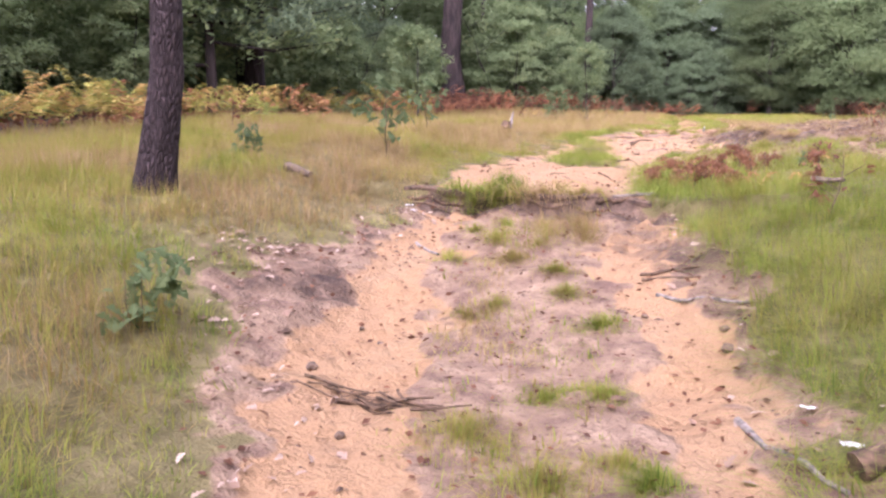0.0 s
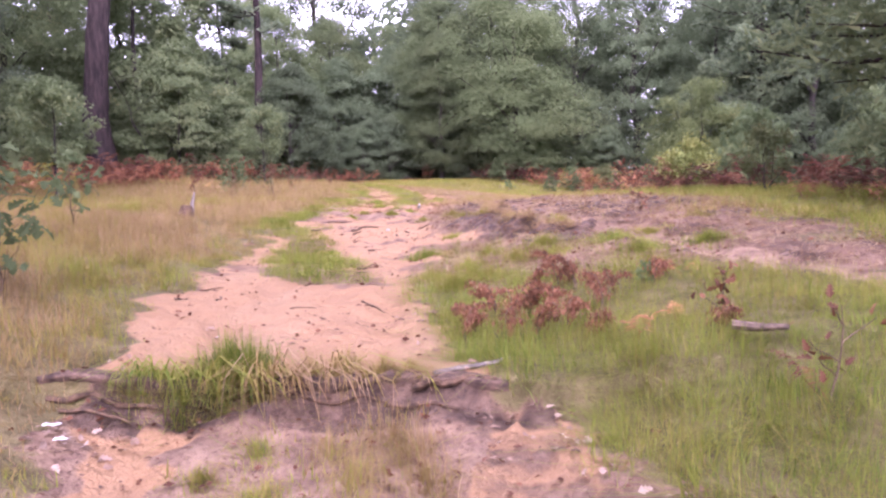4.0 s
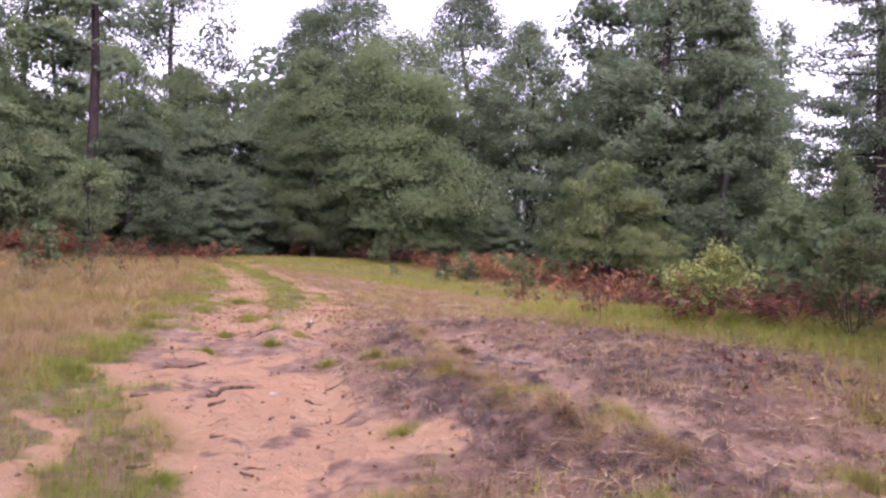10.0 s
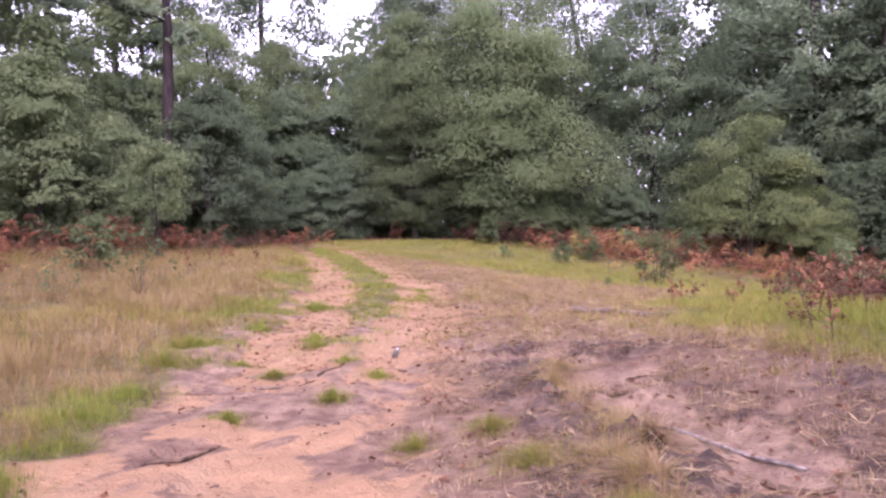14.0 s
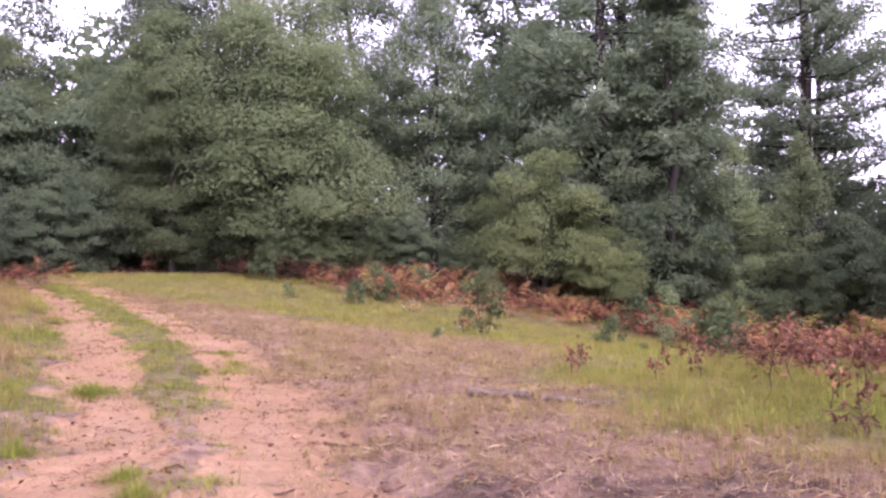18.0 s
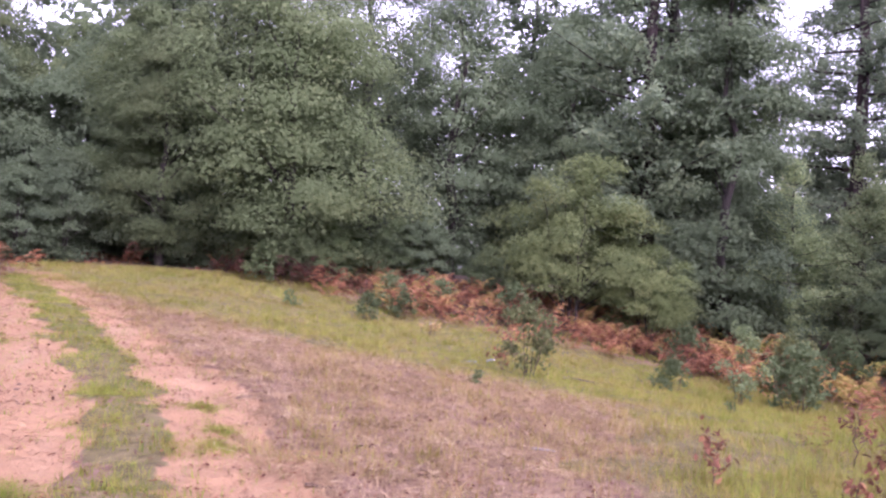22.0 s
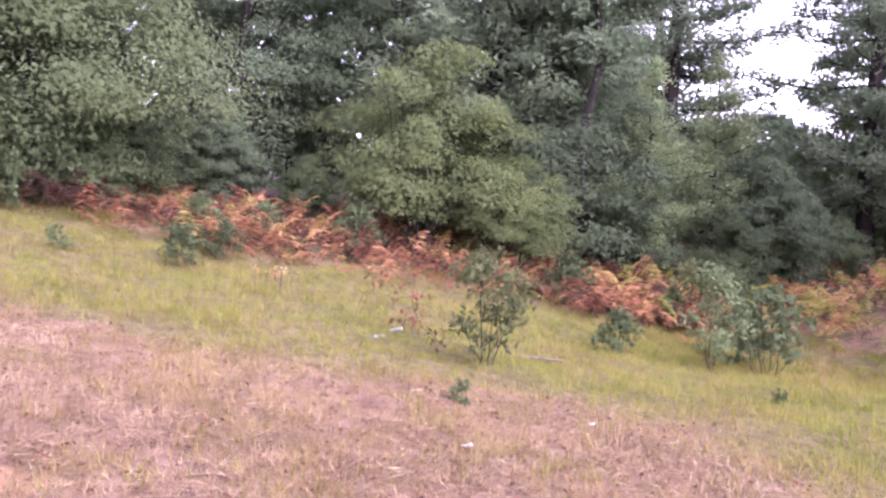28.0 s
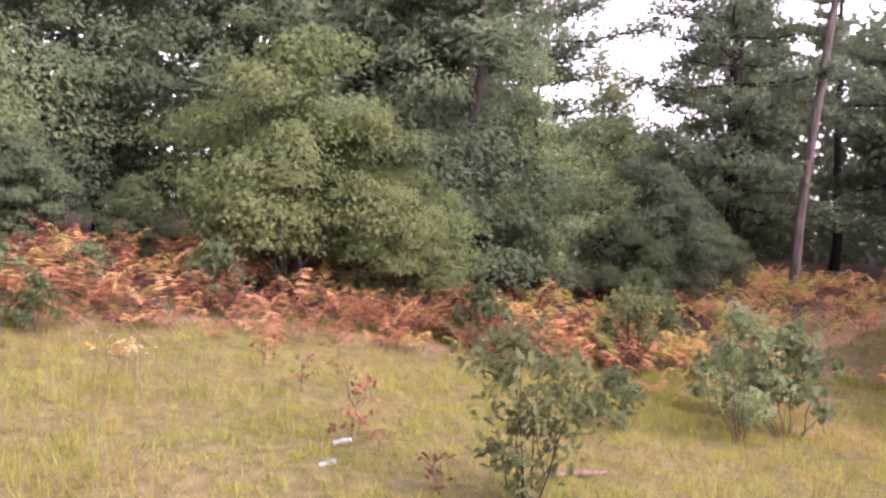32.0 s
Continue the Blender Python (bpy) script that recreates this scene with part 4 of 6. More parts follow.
def broadleaf(name, label, h, width, base, mat, seed, r0=0.12, n=5200, leaf=0.2, clumps=70, bark_mat=OAK_BARK, top=0.75, limbs=16, stems=1, oak=False, plates=0, heads=0, core=0.5):
    """A leafy tree or shrub at the origin: trunk with limbs, crown of leaf clumps."""
    np.random.seed(seed)
    root = tagged(new(name), label, "tree" if h > 2.4 else "shrub")
    c = Geo()
    u = np.random.uniform(0, 1, clumps) ** 0.9
    a = np.random.uniform(0, 2 * np.pi, clumps)
    prof = np.sin(np.pi * np.clip(u, 0.04, 0.97) ** top) ** 0.7 * np.random.uniform(0.8, 1.15, clumps)
    rad = width / 2 * prof * np.random.uniform(0.25 if core < 1 else 0.02, 1, clumps) ** core
    cen = np.stack([rad * np.cos(a), rad * np.sin(a), base + (h - base) * u], -1)
    if heads:  # the crown breaks into uneven boughs
        bough = cen[np.random.randint(0, heads, clumps - heads)]
        cen[heads:] = bough * np.random.uniform(0.72, 1.04, (clumps - heads, 1)) + np.random.normal(0, width * 0.085, (clumps - heads, 3)) * (1, 1, 0.6)
        cen[:, 2] = np.maximum(cen[:, 2], base)
    for s in range(stems):
        w = Geo()
        lean = np.array([0.0, 0.0]) if stems == 1 else np.random.normal(0, width * 0.16, 2)
        foot = lean * 0.12
        axis = limb((foot[0], foot[1], -0.25), (lean[0] + random.uniform(-0.02, 0.02) * h, lean[1], h * 0.93), 9, 0, 0.03)
        girth = r0 * np.array([1.35, 1.05, 0.95, 0.82, 0.7, 0.55, 0.42, 0.3, 0.12]) / stems**0.5
        rough_trunk(w, axis, girth, plates) if plates else w.tube(axis, girth, 8 if r0 > 0.06 else 5, 0.5, 0.06)
        for q in cen[s::stems][: max(3, limbs // stems)]:
            start = np.clip((q[2] - 0.35 * np.hypot(q[0], q[1]) - 0.1 * h) / (0.93 * h), 0.12, 0.92)
            p = np.array([np.interp(start, np.linspace(0, 1, 9), axis[:, k]) for k in range(3)])
            w.tube(limb(p, q, 4, 0.05, 0.12), r0 * 0.42 * (1.1 - start) * np.linspace(1, 0.15, 4), 4 if r0 < 0.1 or plates else 3, 0.5)
        part("trunk" if stems == 1 else "stem", w, bark_mat, root, smooth=True)
    k = np.random.randint(0, clumps, n)
    spread = (width * 0.085 + 0.06) * np.random.uniform(0.7, 1.35, clumps)
    tier = (1.5, 1.5, 0.62) if h > 2.4 else (1.25, 1.25, 0.9)
    pos = cen[k] + unit(n) * (np.random.uniform(0, 1, n) ** 0.45 * spread[k])[:, None] * tier
    if h > 2.4:  # the tiers droop at their rims
        off = pos - cen[k]
        pos[:, 2] -= 0.28 * (off[:, 0] ** 2 + off[:, 1] ** 2) / spread[k]
    way = unit(n) + 0.5 * (pos - cen[k]) / spread[k][:, None] + (0, 0, -0.25)
    own = np.random.normal(0, 0.11, clumps)
    size, hue = leaf * np.random.uniform(0.6, 1.25, n), np.clip(0.48 + own[k] + np.random.normal(0, 0.05, n), 0, 1)
    if h > 2.4:
        out = pos * (1, 1, 0) / (np.hypot(pos[:, 0], pos[:, 1])[:, None] + 0.3)
        face = 0.35 * (pos - cen[k]) / spread[k][:, None] + 0.5 * out + (0, 0, 0.75) + 0.5 * unit(n)
        c.sprays(pos, way + (0, 0, -0.5), face, size, size * 0.7, hue)
    else:
        (c.lobed if oak else c.leaves)(pos, way, size, leaf * (0.62 if oak else 0.55) * np.random.uniform(0.7, 1.2, n), hue)
    part("crown", c, mat, root)
    return root


def pine(name, label, h, width, base, seed, r0=0.16, per=46, leaf=0.26, sparse=1.0, whorl=0.5, dead=0.0, mat=NEEDLE, plates=0, bark_mat=PINE_BARK, soft=0.05, toss=0.45):
    """A pine at the origin: straight trunk, whorled boughs, needle sprays."""
    np.random.seed(seed)
    root = tagged(new(name), label, "tree")
    w, c = Geo(), Geo()
    lean = np.random.normal(0, 0.012, 2) * h
    axis = limb((0, 0, -0.3), (lean[0], lean[1], h), 10, 0, 0.01)
    girth = r0 * np.array([1.4, 1.08, 0.97, 0.88, 0.78, 0.67, 0.54, 0.4, 0.24, 0.05])
    rough_trunk(w, axis, girth, plates) if plates else w.tube(axis, girth, 9, 0.5, 0.05)
    z = base
    while z < h * 0.985:
        u = (z - base) / (h - base)
        reach = width / 2 * (0.35 + 0.65 * np.sin(np.pi * min(1, 0.28 + 0.72 * u))) * (1 - u) ** 0.35 if u > 0.02 else width * 0.3
        for b in range(np.random.randint(3, 6)):
            if np.random.uniform() > sparse:
                continue
            a, far = np.random.uniform(0, 2 * np.pi), reach * np.random.uniform(0.6 if soft < 0.1 else 0.4, 1.1)
            p = np.array([np.interp(z, axis[:, 2], axis[:, 0]), np.interp(z, axis[:, 2], axis[:, 1]), z])
            q = p + far * np.array([np.cos(a), np.sin(a), np.random.uniform(-0.12, 0.18) + 0.35 * u])
            path = limb(p, q, 5, -0.06, 0.05)
            w.tube(path[[0, 2, 4]], (0.012 + 0.014 * far) * np.linspace(1, 0.2, 3), 3)
            if np.random.uniform() < dead:
                continue
            m = int(per * far) + 6
            t = np.random.uniform(0.25, 1.02, m)
            on = np.stack([np.interp(t, np.linspace(0, 1, 5), path[:, k]) for k in range(3)], -1)
            side = np.array([-np.sin(a), np.cos(a), 0]) * (np.random.normal(0, 0.3, m) * far * (1.05 - t) * 0.8)[:, None]
            pos = on + side + np.random.normal(0, soft, (m, 3)) + (0, 0, 0.8 * soft)
            way = np.array([np.cos(a), np.sin(a), 0.35]) + side * 0.8 / max(far, 0.2) + np.random.normal(0, 0.45, (m, 3))
            c.sprays(pos, way, np.random.normal(0, toss, (m, 3)) + (0, 0, 0.65) + 0.55 * np.array([np.cos(a), np.sin(a), 0]), leaf * np.random.uniform(0.7, 1.3, m), leaf * 0.36, np.clip(np.random.normal(0.5, 0.15, m), 0, 1))
        z += whorl * np.random.uniform(0.6, 1.2)
    part("trunk", w, bark_mat, root, smooth=True)
    if c.n:
        part("crown", c, mat, root)
    return root


def place(ob, x, y, s=1.0, turn=0.0, sink=0.0, lean=0.0):
    ob.matrix_basis = Matrix.LocRotScale((x, y, gz(x, y) - sink), Euler((lean, 0, turn)), (s, s, s))
    return ob


def again(ob, x, y, s=1.0, turn=0.0):
    """Another of the same kind at a place."""
    o = copy_thing(ob, Matrix.Identity(4))
    return place(o, x, y, s, turn)


big_oak = broadleaf("oak_tree", "tall broad green oak at the forest edge", 8.6, 6.6, 0.8, OAK_GREEN, 1, 0.16, 80000, 0.085, 320, heads=70)
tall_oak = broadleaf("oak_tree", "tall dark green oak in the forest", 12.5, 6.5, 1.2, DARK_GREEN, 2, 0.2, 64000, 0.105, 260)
green_oak = broadleaf("oak_tree", "mid-sized leafy green oak in the forest", 10, 5.6, 0.6, OAK_GREEN, 3, 0.16, 50000, 0.1, 230)
open_oak = broadleaf("oak_tree", "tall open-crowned oak with bare forked limbs", 15.0, 8.5, 5.5, DARK_GREEN, 4, 0.24, 20000, 0.17, 90, limbs=30)
olive_tree = broadleaf("olive_green_tree", "low spreading olive-green tree before the dark woods", 4.9, 4.4, 0.85, OLIVE, 5, 0.075, 36000, 0.08, 140, stems=4, heads=22)
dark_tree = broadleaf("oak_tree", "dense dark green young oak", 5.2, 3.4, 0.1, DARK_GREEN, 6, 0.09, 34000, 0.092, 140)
understory = broadleaf("understory_shrub", "leafy green understory shrub at the forest edge", 2.6, 2.6, 0.1, BLUE_GREEN, 7, 0.04, 14000, 0.078, 80, stems=3)
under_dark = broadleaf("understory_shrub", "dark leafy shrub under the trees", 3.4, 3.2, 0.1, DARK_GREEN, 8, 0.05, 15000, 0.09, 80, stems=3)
light_tree = broadleaf("young_oak", "bright green young oak at the edge of the meadow", 4.0, 3.2, 0.25, LIGHT_GREEN, 18, 0.05, 20000, 0.085, 110, stems=2)
white_pine = pine("pine_tree", "tall white pine with layered boughs", 14.0, 6.6, 1.6, 9, 0.2, 150, 0.19, whorl=0.6, soft=0.13, toss=0.8)
young_pine = pine("pine_tree", "young soft green pine at the edge of the clearing", 6.5, 4.2, 0.8, 10, 0.08, 190, 0.13, whorl=0.34, mat=LIGHT_GREEN, soft=0.14, toss=0.9)
pole_pine = pine("pine_tree", "slender pine with a bare trunk and thin crown", 13.0, 4.6, 5.2, 11, 0.15, 80, 0.26, 0.6, 0.6, 0.25)

mid_oak = broadleaf("oak_tree", "mid-sized pale green oak behind the meadow", 7.6, 4.8, 0.5, LIGHT_GREEN, 41, 0.11, 36000, 0.095, 170, heads=60)

place(mid_oak, -10.8, 10.2, 0.95)
place(big_oak, 0.2, 34.2, 1.0, 0.4)
place(tall_oak, 3.2, 40.5, 1.0)
place(green_oak, -3.2, 36.6, 0.8)
place(open_oak, -11, 46, 1.0)
place(olive_tree, 7.0, 31.3, 0.87)
place(dark_tree, -6.9, 25.2, 0.72)
place(understory, 1.2, 33.2, 0.6)
place(under_dark, -1.5, 35.6, 0.9)
place(light_tree, -10.6, 25.6, 0.9)
place(white_pine, 20.4, 37.6, 1.35)
place(young_pine, 4.7, 7.0, 1.1)
place(pole_pine, -8.3, 26.4, 0.95)

front_tree = pine("pine_tree", "straight pine with rough dark bark beside the ruts", 10.0, 4.0, 4.2, 12, 0.112, 36, 0.26, 0.7, 0.5, 0.2, plates=220, bark_mat=PLATED_BARK)
place(front_tree, -2.69, -0.18, 1.0, 2.06, 0.0, 0.09)


def dead_boughs():
    """Bare, drooping lower boughs of the front pine, with hanging twigs."""
    r = random.Random(31)
    for k, (a, z, far) in enumerate([(-1.3, 4.1, 2.1), (-1.7, 3.7, 1.7), (-0.9, 3.9, 1.9), (-1.5, 3.3, 1.3), (0.2, 3.6, 1.2), (2.6, 3.4, 1.1), (-2.2, 4.3, 1.8)]):
        g = Geo()
        q = np.linspace(0, 1, 9)
        path = np.stack([math.cos(a) * far * q, math.sin(a) * far * q, z + 0.15 * q - far * 0.42 * q**2], -1) + np.random.normal(0, 0.02, (9, 3)) * q[:, None]
        g.tube(path, 0.017 * np.linspace(1, 0.25, 9), 5)
        for m in range(16):
            p = path[r.randint(2, 8)]
            side = np.array([r.gauss(0, 0.22), r.gauss(0, 0.22), -r.uniform(0.1, 0.42)])
            g.tube(limb(p, p + side, 5, 0.1, 0.25), 0.006 * np.linspace(1, 0.35, 5), 4)
        part("dead_bough", g, PINE_BARK, front_tree)


dead_boughs()
thick_tree = broadleaf("oak_tree", "tall straight dark-trunked oak among russet bracken", 18.0, 7.5, 7.0, OAK_GREEN, 13, 0.34, 20000, 0.135, 120, PINE_BARK, limbs=20, plates=130)
place(thick_tree, -11.4, 21.8)

gaunt_oak = broadleaf("oak_tree", "tall dark oak with a thick trunk showing through its open crown", 14.5, 7.0, 2.2, DARK_GREEN, 33, 0.3, 24000, 0.12, 150, OAK_BARK, limbs=26, plates=130, core=1.0)
place(gaunt_oak, 11.0, 34.5, 1.0, 1.3)
dense_oak = broadleaf("oak_tree", "dense dark green oak rising straight out of the bracken", 11.5, 4.3, 0.55, DARK_GREEN, 34, 0.13, 54000, 0.1, 260, OAK_BARK, top=0.62, heads=110)
place(dense_oak, 11.1, 31.2, 1.0, 0.4)

far_oak = broadleaf("oak_tree", "tall green oak deep in the woods", 11.5, 6.2, 0.8, OAK_GREEN, 14, 0.18, 14000, 0.22, 130, limbs=5)
# darker, cooler leaves: haze on this far oak is put into its colour
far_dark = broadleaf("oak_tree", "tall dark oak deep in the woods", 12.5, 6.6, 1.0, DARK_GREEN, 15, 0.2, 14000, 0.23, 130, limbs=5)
far_pine = pine("pine_tree", "tall pine deep in the woods", 13.5, 5.6, 1.4, 16, 0.19, 44, 0.34, 1.0, 0.55, soft=0.15)
place(far_oak, -14, 40)
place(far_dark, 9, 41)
place(far_pine, 20, 46)
KINDS = dict(m=mid_oak, h=thick_tree, l=light_tree, f=far_oak, e=far_dark, q=far_pine, b=big_oak, t=tall_oak, g=green_oak, o=open_oak, v=olive_tree, d=dark_tree, u=understory, k=under_dark, w=white_pine, y=young_pine, p=pole_pine)
TREES_A = [
    ("g", -3.0, 34.9, 0.62, 1), ("b", -0.9, 36.6, 0.95, 2), ("t", 5.5, 37.5, 0.8, 1), ("t", 8.6, 35.5, 0.7, 3), ("t", -1.8, 38.8, 0.95, 2), ("t", -3.8, 40.6, 0.86, 4),
    ("v", 8.4, 30.1, 0.52, 2), ("u", 3.4, 35.2, 0.7, 4),
    ("u", 1.9, 33.6, 0.55, 1), ("u", 0.4, 33.6, 0.6, 5), ("l", -9.6, 22.6, 0.98, 3), ("d", -7.4, 29.5, 0.7, 5), ("l", -12.5, 28.5, 1.12, 4),
    ("g", -13.5, 27.5, 0.75, 2), ("l", -7.9, 23.6, 0.45, 2),
]
TREES_B = [
    ("l", -8.9, 24.6, 0.75, 1), ("k", -7.2, 27.6, 0.7, 2), ("k", -5.2, 34.6, 0.8, 1), ("d", -8.2, 38.5, 1.1, 1), ("k", -6.6, 37.2, 1.0, 2),
    ("d", -5.6, 39.5, 1.2, 4), ("k", -9.2, 35.4, 1.0, 3), ("d", -8.6, 32.2, 0.9, 4), ("g", -9.0, 41.0, 0.8, 2), ("k", -2.6, 35.4, 0.7, 4),
    ("d", 13.0, 34.0, 1.25, 5), ("t", 14.5, 38.0, 0.9, 2), ("u", 13.6, 32.4, 0.8, 4), ("u", 14.4, 29.6, 0.7, 5), ("u", 16.5, 30.5, 0.8, 1),
    ("w", 22.3, 31.4, 1.1, 3), ("w", 27.5, 28.6, 1.1, 1),
]
TREES_C = [
    ("w", 27.0, 24.0, 1.0, 2), ("u", 18.5, 31.6, 0.9, 4), ("g", 12.0, 15.0, 0.8, 5), 
    ("u", 7.6, 16.5, 0.7, 2), ("d", 15.5, 18.5, 1.2, 3),
    ("g", 14.0, 17.5, 0.9, 2), ("g", 11.5, 7.0, 0.8, 3), ("y", 8.2, 5.5, 1.1, 1), ("w", 11.8, 3.0, 0.9, 4),
    ("m", -10.2, 3.4, 0.85, 1), ("w", -8.9, 8.4, 0.85, 2), ("y", -8.4, 6.7, 1.1, 2),
]
TREES_D = [
    ("l", -9.2, 2.6, 0.68, 3), ("l", -9.0, 5.4, 0.60, 2), ("m", -13.4, 14.6, 1.0, 4), ("m", -13.8, 17.6, 0.8, 2), ("m", -16.0, 22.0, 1.05, 5), ("l", -9.6, 12.2, 0.60, 1),
    ("g", -9.5, -1.2, 0.8, 5), ("l", -8.6, -0.8, 0.75, 4), ("l", -8.9, 1.0, 0.75, 2), ("w", -13.5, 17.0, 0.8, 3), ("l", -11.0, 17.0, 0.60, 3),
    ("d", -12.5, 14.5, 1.0, 1), ("g", -15.0, 23.0, 0.8, 1), ("p", -14.5, 33.0, 1.1, 3), ("g", -10.5, 36.5, 0.8, 3), ("o", -17.0, 44.0, 1.0, 2),
    ("k", 17.5, 35.0, 1.0, 4), ("k", -3.9, 38.6, 1.0, 2), ("k", -4.4, 42.6, 1.2, 5), ("u", 10.4, 20.2, 0.6, 1), ("u", 12.0, 21.6, 0.7, 3),
]
STANDING = TREES_A + TREES_B + TREES_C + TREES_D
pine_sapling = pine("pine_sapling", "knee-high green pine sapling before the bracken", 0.8, 0.5, 0.08, 43, 0.012, 420, 0.07, whorl=0.09, mat=LIGHT_GREEN, soft=0.03)
place(pine_sapling, 10.0, 27.3, 0.95)
leaning_pine = pine("pine_tree", "tall leaning pine with a bare grey-brown trunk", 18.0, 6.0, 6.5, 17, 0.105, 60, 0.3, 0.7, 0.7, 0.2, bark_mat=RED_BARK)
place(leaning_pine, 21.6, 29.3, 1.1, 0.835, 0.0, 0.08)
again(open_oak, 26.1, 44.0, 1.0, 2.2)
again(gaunt_oak, 13.8, 22.2, 0.85, 2.6)
for kind, px, py, ps, turn in STANDING:
    again(KINDS[kind], px, py, ps, turn * 1.21)


def fill_woods():
    """The woods behind, all round the clearing."""
    r = random.Random(5)
    held = [(px, py) for _, px, py, _, _ in STANDING] + [(0.2, 34.2), (20.7, 37.8), (-8.3, 26.4), (-11.4, 21.8), (7.0, 31.3), (-6.9, 25.2)]
    tries = 0
    while len(held) < 140 and tries < 9000:
        tries += 1
        x, y = r.uniform(-34, 40), r.uniform(-22, 64)
        d = -float(inside(CLEARING, np.array(x), np.array(y)))
        if d < 3.5 or (6 < x < 12.5 and 9 < y < 22) or d > 12.5 or (y < 0 and r.random() < 0.85) or (x > 14 and y > 17 and d > 5.5 and r.random() < 0.6) or min((x - a) ** 2 + (y - b) ** 2 for a, b in held) < 6.5 + 0.25 * d:
            continue
        if 10 < x < 24 and 23.5 < y < 28 or (abs(x + 0.32 * (y - 30) + 5.5) < 1.6 and 30 < y < 34):
            continue
        held.append((x, y))
        low = any(a < math.degrees(math.atan2(x - ex, y - ey)) < b for ex, ey, a, b in ((-1.1, 19.8, 54, 61), (-1.9, 16.4, 48.5, 56), (-1.5, 10, 41, 47), (0, 0.7, 23.8, 27.2)))
        kind = r.choice("ffffq" if x < -6 and y < 30 else "fefqe" if x < 8 else "qefqp") if d > 5.5 else r.choice("tffukekw")
        if low:
            kind = r.choice("uk")
        again(KINDS[kind], x, y, r.uniform(0.75, 1.15) * (0.78 if x < -2 and y > 24 else 0.74 if 4 < math.degrees(math.atan2(x + 1.2, y - 13)) < 23 and y > 30 else 1.0), r.uniform(0, 6.28))


fill_woods()


def hem():
    """Shrubs and low young trees that close the foot of the woods."""
    r = random.Random(8)
    for (ax, ay), (bx, by) in zip(CLEARING, CLEARING[1:]):
        far = math.hypot(bx - ax, by - ay)
        for k in range(int(far / 1.3)):
            t = (k + r.random()) / (far / 1.3)
            off = r.uniform(5.2, 7.5) if (ay + by) / 2 > 26 and 1 < (ax + bx) / 2 < 12.5 else r.uniform(3.4, 5.5) if ax < -5 and ay < 14 else r.uniform(2.4, 5.0)
            x, y = ax + (bx - ax) * t - (by - ay) / far * off, ay + (by - ay) * t + (bx - ax) / far * off
            if y < -3 or (13 < x and 23 < y < 28) or (3.5 < x < 12 and 8.5 < y < 24) or (abs(x + 0.32 * (y - 30) + 5.5) < 1.3 and 30 < y < 34) or abs(x + 0.49 * (y + 2)) < 1.5 or inside(CLEARING, np.array(x), np.array(y)) > -1.9:
                continue
            again(KINDS[r.choice("uuuuul" if x < -5 and y < 30 else "ukukku" if x < 8 else "ukyukk")], x, y, r.uniform(0.55, 1.0), r.uniform(0, 6.28))


hem()


def far_woods():
    """A belt of distant foliage that closes the view between the trunks."""
    g, n = Geo(), 110000
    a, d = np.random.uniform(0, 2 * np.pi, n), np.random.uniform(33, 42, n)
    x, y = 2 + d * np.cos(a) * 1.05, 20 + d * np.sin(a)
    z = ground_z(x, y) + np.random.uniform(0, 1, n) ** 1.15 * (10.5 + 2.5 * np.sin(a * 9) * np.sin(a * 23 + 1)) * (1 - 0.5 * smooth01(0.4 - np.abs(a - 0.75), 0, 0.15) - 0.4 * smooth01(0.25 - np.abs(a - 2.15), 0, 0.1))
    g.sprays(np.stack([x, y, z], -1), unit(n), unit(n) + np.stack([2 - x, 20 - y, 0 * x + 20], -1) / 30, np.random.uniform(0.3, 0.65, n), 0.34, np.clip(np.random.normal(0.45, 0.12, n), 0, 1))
    # DARK_GREEN, darker and cooler, also carries this belt's haze in its colour
    tagged(part("distant_woods", g, DARK_GREEN), "distant dark green woods behind the trees, haze put into the leaf colour", "woods", kind="stuff")


far_woods()

# ---- shrubs and saplings in the clearing ----
seedling = broadleaf("oak_seedling", "small green oak seedling with lobed leaves in the grass", 0.34, 0.4, 0.08, BLUE_GREEN, 21, 0.006, 62, 0.12, 9, STEM, stems=2, oak=True)
sapling = broadleaf("oak_sapling", "multi-stemmed grey-green oak sapling standing alone in the meadow", 1.08, 0.88, 0.22, SHRUB_DARK, 22, 0.014, 820, 0.088, 24, OAK_BARK, stems=4, oak=True)
upright_shrub = broadleaf("upright_shrub", "upright yellow-green leafy shrub beside the sandy lane", 1.3, 0.85, 0.16, LIGHT_GREEN, 28, 0.014, 900, 0.085, 30, STEM, stems=5)
thin_sapling = broadleaf("oak_sapling", "thin oak sapling with few lobed leaves in dry grass", 0.85, 0.6, 0.25, BLUE_GREEN, 23, 0.01, 80, 0.14, 14, STEM, stems=1, oak=True)
bush = broadleaf("oak_bush", "low rounded blue-green oak bush beside the bracken", 0.7, 0.75, 0.05, BLUE_GREEN, 24, 0.012, 520, 0.096, 24, STEM, stems=4, oak=True)
yellow_bush = broadleaf("yellow_bush", "yellow-green leafy bush rising from the bracken", 1.15, 1.5, 0.25, LIME, 25, 0.02, 2300, 0.085, 44, STEM, stems=4)
twiggy = broadleaf("dry_shrub", "thin half-bare shrub in the dry grass", 0.9, 0.95, 0.2, BLUE_GREEN, 26, 0.012, 170, 0.08, 24, STEM, stems=5)
small_oak = broadleaf("small_oak", "small slim-stemmed oak before the bracken", 2.3, 1.8, 0.85, LIGHT_GREEN, 27, 0.03, 3600, 0.1, 46, OAK_BARK)
place(sapling, 2.8, 23.0, 1.0, 0.6)
place(upright_shrub, 6.6, 23.5, 0.95)
place(seedling, -3.5, 1.85, 0.85)
